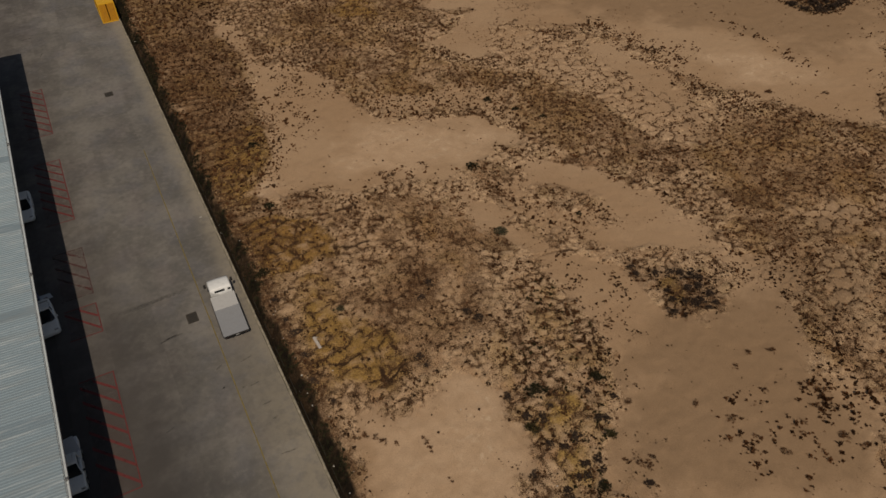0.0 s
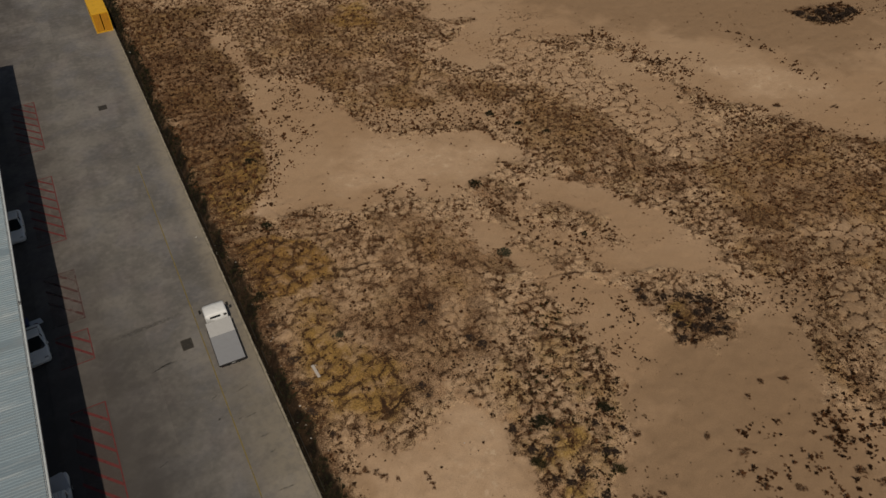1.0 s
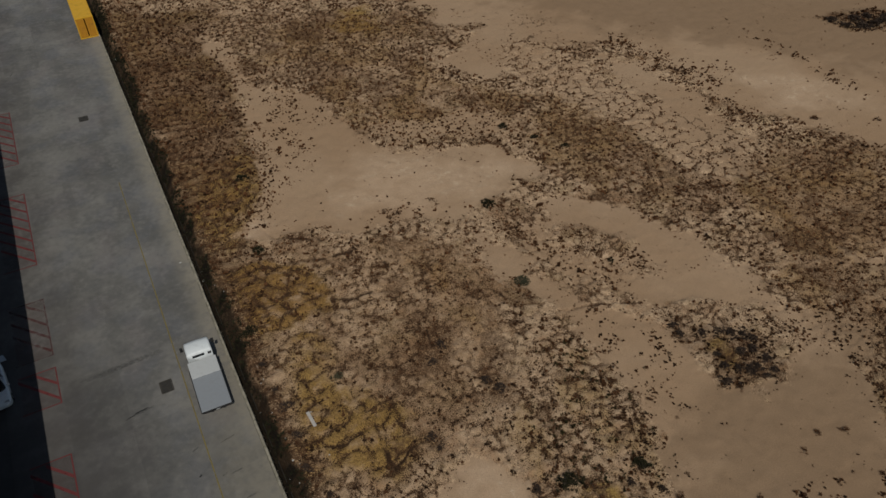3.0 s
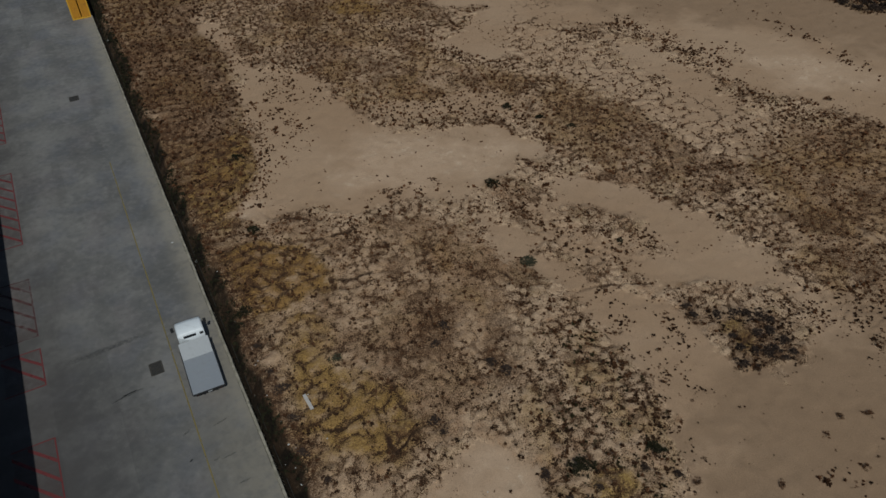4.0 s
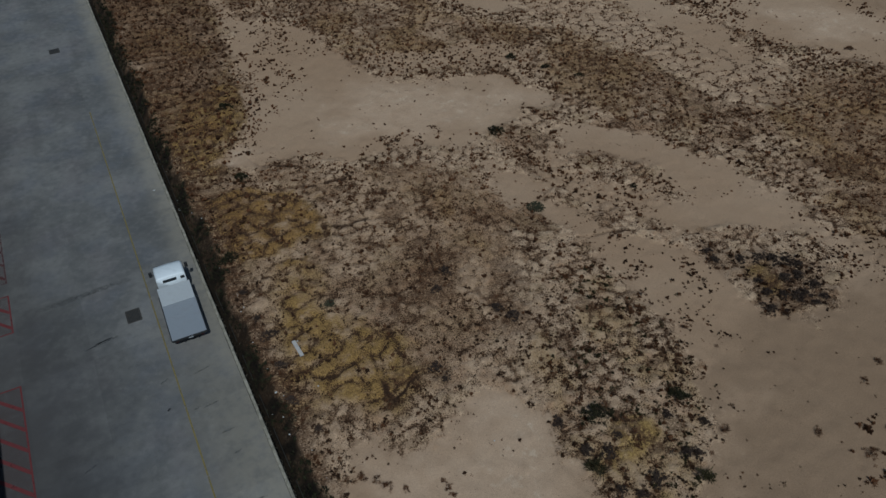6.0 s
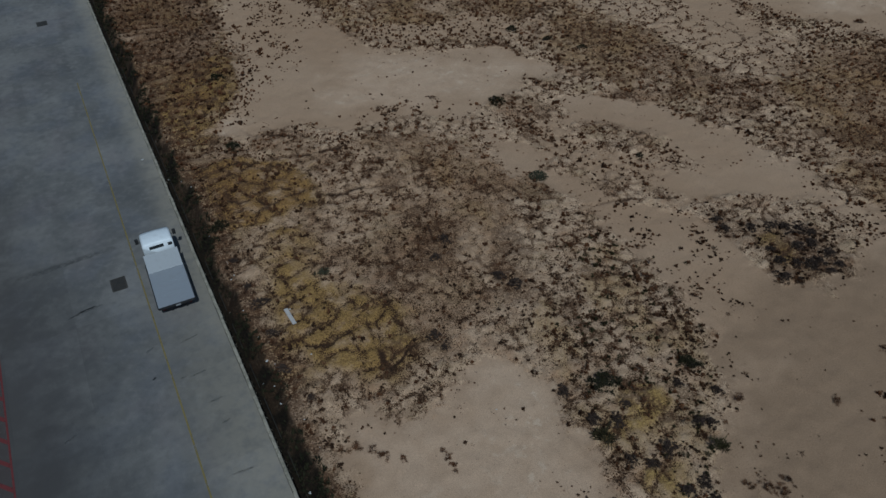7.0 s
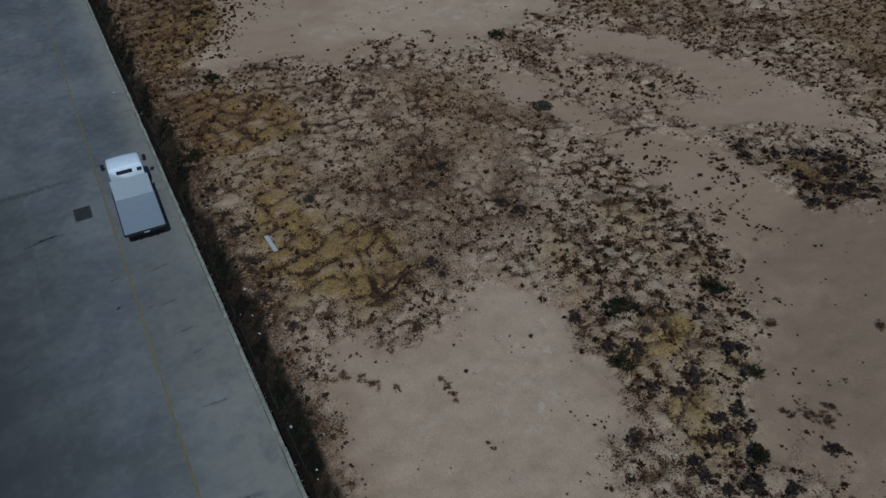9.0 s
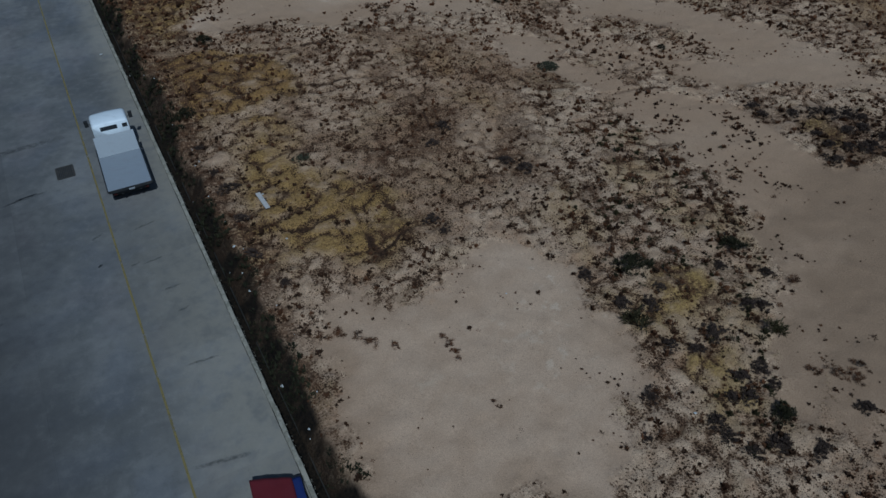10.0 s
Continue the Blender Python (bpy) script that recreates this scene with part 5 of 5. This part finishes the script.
def build_truck():
    """A light flatbed truck; it faces +y, the origin is on the ground under the bed's rear edge."""
    t = thing("flatbed_truck", pose(-2.0, 40.55, YARD, 0, 0, -1.5), "white light truck with an empty grey flat deck", "truck")
    deck = part("deck", box((1.96, 3.82, 0.07), (0, 1.91, 0.9), 0.012), DECK, t, "plain grey steel deck")
    for x in (-0.98, 0.98):
        part("side_rail", box((0.05, 3.82, 0.13), (x + (0.024 if x > 0 else -0.024), 1.91, 0.885), 0.012), BLACK, deck)
    part("rear_rail", box((1.96, 0.05, 0.14), (0, -0.026, 0.87), 0.012), BLACK, deck)
    for y in (0.95, 1.91, 2.87):
        part("deck_seam", box((1.94, 0.02, 0.006), (0, y, 0.937)), DECK, deck)
    for x in (-0.4, 0.4):
        part("chassis_rail", box((0.09, 5.0, 0.18), (x, 2.6, 0.62)), BLACK, t)
    for y in (0.5, 1.5, 2.6, 3.5):
        part("cross_bearer", box((1.8, 0.07, 0.1), (0, y, 0.78)), BLACK, t)
    part("rear_bumper", box((1.7, 0.08, 0.14), (0, 0.3, 0.52), 0.02), BLACK, t)
    part("number_plate", box((0.26, 0.015, 0.08), (0.05, -0.06, 0.83)), PANEL, t, "white plate with nothing to read")
    for x in (-0.72, 0.72):
        part("tail_lamp", box((0.16, 0.05, 0.08), (x, 0.13, 0.62), 0.01), LAMP_RED, t)
    part("fuel_tank", box((0.4, 0.8, 0.35), (0.68, 2.6, 0.55), 0.05), BLACK, t)
    part("spare_box", box((0.4, 0.6, 0.32), (-0.68, 2.7, 0.55), 0.03), BLACK, t)
    for x in (-0.7, 0.7):
        wheel(t, x, 0.95, 0.33, 0.22)
        wheel(t, x, 4.95, 0.33, 0.2)
    cab = part("cab", loft([rounded(1.7, 0.5, 1.98, 4.14, 0.02, 0.1), rounded(1.72, 0.45, 2.08, 4.3, 0.03, 0.16), rounded(1.72, 0.45, 2.1, 5.1, 0.03, 0.18),
                            rounded(1.7, 0.45, 2.0, 5.4, 0.03, 0.16), rounded(1.68, 0.45, 1.36, 5.74, 0.02, 0.12), rounded(1.62, 0.45, 1.05, 5.82, 0.01, 0.1)]), WHITE, t, "white cab with rounded roof edges", True)
    part("rear_window", box((0.8, 0.02, 0.22), (-0.1, 4.132, 1.78), 0.008), GLASS, cab)
    part("rear_vent", box((0.24, 0.03, 0.2), (0.66, 4.13, 1.76), 0.01), BLACK, cab)
    part("windscreen", box((1.5, 0.02, 0.7), (0, 5.595, 1.68), 0.008, turn=pose(0, 0, 0, 28)), GLASS, cab)
    for s in (-1, 1):
        part("side_window", box((0.02, 0.75, 0.46), (s * 0.862, 4.84, 1.6), 0.008), GLASS, cab)
        part("door_handle", box((0.025, 0.14, 0.03), (s * 0.87, 4.5, 1.16), 0.008), BLACK, cab)
        arm = part("mirror_arm", rod((s * 0.84, 5.2, 1.5), (s * 1.0, 5.28, 1.6), 0.014), BLACK, cab)
        part("mirror", box((0.19, 0.11, 0.36), (s * 1.07, 5.28, 1.62), 0.03), BLACK, arm)
        part("headlight", box((0.28, 0.06, 0.16), (s * 0.62, 5.82, 0.8), 0.03), GLASS, cab)
    part("front_bumper", box((1.7, 0.14, 0.22), (0, 5.84, 0.5), 0.04), WHITE, cab)
    # added pale sheet and posts that imitate light reflected off the deck's front
    head = part("reflection_sheet", box((1.92, 1.16, 0.04), (0, 3.5, 1.2), 0.01, turn=pose(0, 0, 0, 27)), PANEL, t, "dull pale sloping sheet added for the bright reflection on the deck's front")
    for x in (-0.86, 0.86):
        part("reflection_sheet_post", box((0.06, 0.06, 0.5), (x, 3.92, 1.16), 0.01), PANEL, head)
    part("hook", rod((1.0, 3.2, 0.8), (1.1, 3.2, 0.72), 0.02), STEEL, deck)


def build_sedan(x, y, paint, label, ribs=False, tall=1.46, length=4.3, turn=0.0):
    """A parked car that faces -y."""
    k = length / 4.3
    c = thing("car", pose(x, y, YARD, 0, 0, turn), label, "car", "cars parked by the warehouse")
    w = 1.72
    body = part("body", loft([rounded(w - 0.75, 0.34, 0.6, -2.2 * k, 0.0, 0.08), rounded(w - 0.36, 0.28, 0.7, -2.1 * k, 0.01, 0.12), rounded(w - 0.12, 0.24, 0.77, -1.88 * k, 0.03, 0.16),
                              rounded(w - 0.02, 0.22, 0.86, -1.45 * k, 0.05, 0.18), rounded(w, 0.22, 0.94, -0.95 * k, 0.05, 0.18), rounded(w, 0.22, 0.95, 0.0, 0.03, 0.14), rounded(w, 0.22, 0.97, 1.2 * k, 0.03, 0.16),
                              rounded(w - 0.08, 0.24, 0.93, 1.85 * k, 0.02, 0.16), rounded(w - 0.26, 0.28, 0.86, 2.06 * k, 0.01, 0.14), rounded(w - 0.6, 0.34, 0.72, 2.16 * k, 0.0, 0.1)]), paint, c, "", True)
    hood = 0.9
    part("cabin_glass", loft([rounded(w - 0.7, hood, hood + 0.06, -1.12 * k, 0.01, 0.03), rounded(w - 0.22, hood, hood + 0.13, -0.95 * k, 0.02, 0.06), rounded(w - 0.36, hood, tall - 0.05, 0.0, 0.02, 0.12), rounded(w - 0.36, hood, tall - 0.03, 0.8 * k, 0.02, 0.12),
                              rounded(w - 0.3, hood, hood + 0.14, 1.5 * k, 0.01, 0.06), rounded(w - 0.7, hood, hood + 0.07, 1.64 * k, 0.01, 0.03)]), GLASS, c, "dark car glass", True)
    roof = part("roof", loft([rounded(w - 0.46, tall - 0.09, tall - 0.03, -0.04 * k, 0.02, 0.03), rounded(w - 0.36, tall - 0.08, tall, 0.2 * k, 0.03, 0.05), rounded(w - 0.36, tall - 0.08, tall, 0.7 * k, 0.03, 0.05),
                              rounded(w - 0.42, tall - 0.1, tall - 0.04, 0.95 * k, 0.02, 0.03)]), paint, c, "", True)
    if ribs:
        for i in range(6):
            part("roof_rib", box((0.07, 0.8 * k, 0.04), (-0.5 + 0.2 * i, 0.45 * k, tall + 0.025), 0.012), paint, roof)
    for s in (-1, 1):
        part("pillar", rod((s * (w / 2 - 0.12), -0.98 * k, hood), (s * (w / 2 - 0.22), 0.0, tall - 0.05), 0.035), paint, body)
        part("pillar", rod((s * (w / 2 - 0.14), 1.55 * k, hood), (s * (w / 2 - 0.23), 0.8 * k, tall - 0.06), 0.045), paint, body)
        part("pillar", rod((s * (w / 2 - 0.1), 0.25 * k, hood), (s * (w / 2 - 0.2), 0.25 * k, tall - 0.05), 0.03), BLACK, body)
        part("headlight", box((0.3, 0.2, 0.1), (s * 0.55, -1.98 * k, 0.7), 0.04), PANEL, body)
        part("tail_lamp", box((0.3, 0.1, 0.14), (s * 0.6, 2.08 * k, 0.8), 0.03), RED_TARP, body)
        part("mirror", box((0.18, 0.1, 0.13), (s * 0.93, -0.75 * k, 0.98), 0.03), paint, body)
        for yy in (-1.32, 1.3):
            wheel(c, s * 0.77, yy * k, 0.3, 0.2)
    part("grille", box((0.8, 0.05, 0.12), (0, -2.13 * k, 0.56), 0.02), BLACK, body)
    return c


def build_pickup(x, y):
    """A parked pickup that faces -y, with a pale cover over its load bed."""
    c = thing("pickup", pose(x, y, YARD) @ Matrix.Diagonal((0.95, 0.87, 0.95, 1.0)), "white pickup with a ribbed roof and tilted load cover", "car", "cars parked by the warehouse")
    w = 1.74
    body = part("body", loft([rounded(w - 0.16, 0.4, 0.9, -2.3, 0, 0.1), rounded(w, 0.34, 1.02, -2.1, 0.02, 0.12), rounded(w, 0.34, 1.1, -1.1, 0.03, 0.12), rounded(w, 0.34, 1.12, 0.5, 0.02, 0.1)]), WHITE, c, "", True)
    part("cabin_glass", loft([rounded(w - 0.16, 1.06, 1.14, -1.2, 0, 0.03), rounded(w - 0.34, 1.06, 1.7, -0.5, 0.02, 0.1), rounded(w - 0.32, 1.06, 1.72, 0.4, 0.02, 0.1), rounded(w - 0.3, 1.06, 1.66, 0.52, 0, 0.1)]), GLASS, c, "dark glass", True)
    roof = part("roof", loft([rounded(w - 0.36, 1.66, 1.73, -0.52, 0.02, 0.03), rounded(w - 0.3, 1.66, 1.77, -0.3, 0.03, 0.05), rounded(w - 0.3, 1.66, 1.77, 0.5, 0.03, 0.05)]), WHITE, c, "", True)
    for i in range(7):
        part("roof_rib", box((0.07, 0.85, 0.05), (-0.54 + 0.18 * i, 0.06, 1.79), 0.014), WHITE, roof)
    bed = part("load_bed", box((w, 1.9, 0.55), (0, 1.55, 0.82), 0.04), WHITE, c)
    part("load_cover", box((w - 0.05, 1.5, 0.04), (0, 1.5, 1.3), 0.012, turn=pose(0, 0, 0, 14, 6, 14)), SILVER, bed, "pale tilted load cover")
    part("tailgate", box((w - 0.1, 0.06, 0.5), (0, 2.52, 0.84), 0.015), WHITE, bed)
    part("number_plate", box((0.44, 0.015, 0.12), (0, 2.56, 0.7)), WHITE, bed)
    for s in (-1, 1):
        part("pillar", rod((s * (w / 2 - 0.1), -1.15, 1.1), (s * (w / 2 - 0.19), -0.48, 1.7), 0.035), WHITE, body)
        part("pillar", rod((s * (w / 2 - 0.12), 0.48, 1.1), (s * (w / 2 - 0.18), 0.46, 1.7), 0.05), WHITE, body)
        part("mirror", box((0.2, 0.1, 0.18), (s * 0.98, -0.95, 1.2), 0.03), BLACK, body)
        part("headlight", box((0.32, 0.12, 0.18), (s * 0.64, -2.24, 0.85), 0.04), PANEL, body)
        wheel(c, s * 0.78, -1.4, 0.34, 0.22)
        wheel(c, s * 0.78, 1.55, 0.34, 0.22)
    part("front_bumper", box((w, 0.16, 0.22), (0, -2.3, 0.5), 0.04), BLACK, body)


build_truck()
build_sedan(-15.1, 65.2, WHITE, "white hatchback parked in the shade of the roof", True)
build_sedan(-15.0, 49.6, WHITE, "white saloon car parked in the shade of the roof", turn=6, length=3.95)
crate = thing("crate", pose(-15.62, 52.35, YARD), "dark blue plastic crate standing behind the white saloon", "crate")
part("crate_body", box((0.95, 0.75, 0.66), (0, 0, 0.33), 0.03), BLUE_CLOTH, crate)
part("crate_lid", box((1.0, 0.8, 0.05), (0, 0, 0.688), 0.015), BLUE_CLOTH, crate)
board = part("board", box((0.95, 0.6, 0.05), (0, 0, 0.0), 0.01), SILVER, None, "pale loose board leaning on the blue crate")
board.matrix_world = pose(-14.72, 52.5, YARD + 0.16, 4, 14, 20)
tagged(board, category="board")
build_pickup(-15.08, 34.5)


# ---- yellow container, covered trailer and small things ----
def build_container():
    c = thing("container", pose(-1.15, 100.9, YARD), "yellow steel storage container at the end of the yard", "container")
    w, d, h = 2.06, 6.06, 2.6
    part("base_frame", box((w, d, 0.14), (0, d / 2, 0.08), 0.02), YELLOW, c)
    part("roof", box((w - 0.06, d - 0.06, 0.05), (0, d / 2, h - 0.03), 0.01), YELLOW, c)
    for x in (-w / 2 + 0.06, w / 2 - 0.06):
        for y in (0.06, d - 0.06):
            part("corner_post", box((0.12, 0.12, h - 0.16), (x, y, h / 2 + 0.07), 0.015), YELLOW, c)
        side = part("side_rail", box((0.1, d - 0.26, 0.1), (x, d / 2, h - 0.1), 0.01), YELLOW, c)
        bm = bmesh.new()
        pts = []
        n = 26
        for i in range(n):
            u = 0.15 + (d - 0.3) * i / n
            s = (d - 0.3) / n
            pts += [(u, 0), (u + 0.35 * s, 0), (u + 0.5 * s, 0.035), (u + 0.85 * s, 0.035)]
        sx = -1 if x < 0 else 1
        low = [bm.verts.new((x + sx * (0.02 - q), u, 0.15)) for u, q in pts]
        top = [bm.verts.new((x + sx * (0.02 - q), u, h - 0.15)) for u, q in pts]
        for i in range(len(pts) - 1):
            bm.faces.new((low[i], low[i + 1], top[i + 1], top[i]))
        bmesh.ops.solidify(bm, geom=bm.faces[:], thickness=0.01)
        part("corrugated_side", bm, YELLOW, c)
    part("end_panel", box((w - 0.26, 0.04, h - 0.3), (0, d - 0.06, h / 2 + 0.02)), YELLOW, c)
    for x in (-0.5, 0.5):
        door = part("door", box((w / 2 - 0.15, 0.05, h - 0.32), (x, 0.05, h / 2 + 0.02), 0.01), SHADED_YELLOW, c)
        for dx in (-0.2, 0.2):
            part("lock_rod", rod((x + dx, 0.0, 0.2), (x + dx, 0.0, h - 0.2), 0.016), SHADED_YELLOW, door)
    part("header", box((w - 0.26, 0.08, 0.1), (0, 0.05, h - 0.1), 0.01), YELLOW, c)


def drape(w, d, z0, z1, seed, sag, skew=0.0):
    """A tarpaulin over a load: arched, with uneven folds and hanging sides."""
    bm = bmesh.new()
    nx, ny = 17, 33
    grid = []
    for j in range(ny):
        row = []
        for i in range(nx):
            u, v = i / (nx - 1) - 0.5, j / (ny - 1)
            u = u if i in (0, nx - 1) else 0.49 * u / (0.5 - 1 / (nx - 1))
            z = z1 + sag * (math.cos(math.pi * u) - 0.7) + 0.03 * noise.noise((u * 4, v * 9, seed))
            if i in (0, nx - 1):
                z = z0 + 0.04 * noise.noise((seed, v * 12, u))
            row.append(bm.verts.new((u * w + 0.012 * noise.noise((v * 8, seed, u * 3)), v * d - skew * u * w + (0.02 * noise.noise((u * 9, seed, 1))), z)))
        grid.append(row)
    for j in range(ny - 1):
        for i in range(nx - 1):
            bm.faces.new((grid[j][i], grid[j][i + 1], grid[j + 1][i + 1], grid[j + 1][i]))
    for j in (0, ny - 1):
        low = [bm.verts.new((v.co.x, v.co.y, z0)) for v in grid[j]]
        for i in range(nx - 1):
            bm.faces.new((grid[j][i], grid[j][i + 1], low[i + 1], low[i]))
    return bm


def build_trailer():
    t = thing("covered_trailer", pose(-1.61, 19.35, YARD, 0, 0, -7), "low trailer under a red tarpaulin beside the kerb", "trailer")
    part("bed", box((1.2, 3.0, 0.12), (0, 1.6, 0.5), 0.015), BLACK, t)
    for x in (-0.6, 0.6):
        part("side_board", box((0.04, 3.0, 0.3), (x, 1.6, 0.7), 0.01), STEEL, t)
    part("tarpaulin", drape(1.3, 3.4, 0.62, 1.02, 3.0, 0.05, 0.3), RED_TARP, t, "red tarpaulin", True)
    for s in (-1, 1):
        wheel(t, s * 0.5, 1.6, 0.3, 0.18)
    part("drawbar", rod((0, 0, 0.48), (0, -0.9, 0.42), 0.04), STEEL, t)
    part("prop", rod((0, -0.7, 0.0), (0, -0.7, 0.44), 0.03), STEEL, t)
    b = thing("blue_drum_cover", pose(-0.76, 19.24, YARD, 0, 0, -5), "blue tarpaulin bundle leaning beside the trailer", "tarpaulin")
    part("bundle", drape(0.34, 3.25, 0.0, 0.85, 8.0, 0.05), BLUE_TARP, b, "", True)


def litter(x, y, z, size, seed):
    rng = random.Random(seed)
    bm = bmesh.new()
    bmesh.ops.create_icosphere(bm, subdivisions=1, radius=size)
    for v in bm.verts:
        v.co = Vector((v.co.x * rng.uniform(0.6, 1.5), v.co.y * rng.uniform(0.5, 1.2), v.co.z * rng.uniform(0.2, 0.6) + 0.3 * size))
    ob = part("litter", bm, LITTER, None, "scrap of white crumpled litter on the ground")
    ob.matrix_world = pose(x, y, z, 0, 0, rng.uniform(0, 180))
    tagged(ob, category="litter", group="litter scraps")


build_container()
build_trailer()
litter(-0.85, 56.6, YARD + 0.004, 0.12, 1)
for k, (x, y, r) in enumerate(((0.32, 54.4, 0.12), (3.4, 37.7, 0.07), (3.3, 34.1, 0.06), (0.55, 27.2, 0.08), (0.95, 32.2, 0.06), (1.15, 34.9, 0.07),
                               (1.7, 28.7, 0.05), (4.2, 31.3, 0.05), (10.0, 26.6, 0.05), (12.7, 18.5, 0.06), (1.25, 36.6, 0.05), (1.0, 33.4, 0.05), (0.7, 24.6, 0.06), (0.6, 95.0, 0.14), (1.6, 30.5, 0.04))):
    litter(x, y, ground_at(x, y), r, 10 + k)
scraps = random.Random(77)
for k in range(16):
    x, y = scraps.uniform(0.35, 1.7), scraps.uniform(21.0, 62.0)
    litter(x, y, ground_at(x, y), scraps.uniform(0.025, 0.055), 100 + k)
plank = part("plank", box((0.22, 1.25, 0.05), (0, 0, 0.03), 0.008), TIMBER, None, "bleached plank lying on the dry clods")
plank.matrix_world = pose(3.2, 37.05, ground_at(3.2, 37.05) + 0.1, 2, 3, 4)
tagged(plank, category="plank")
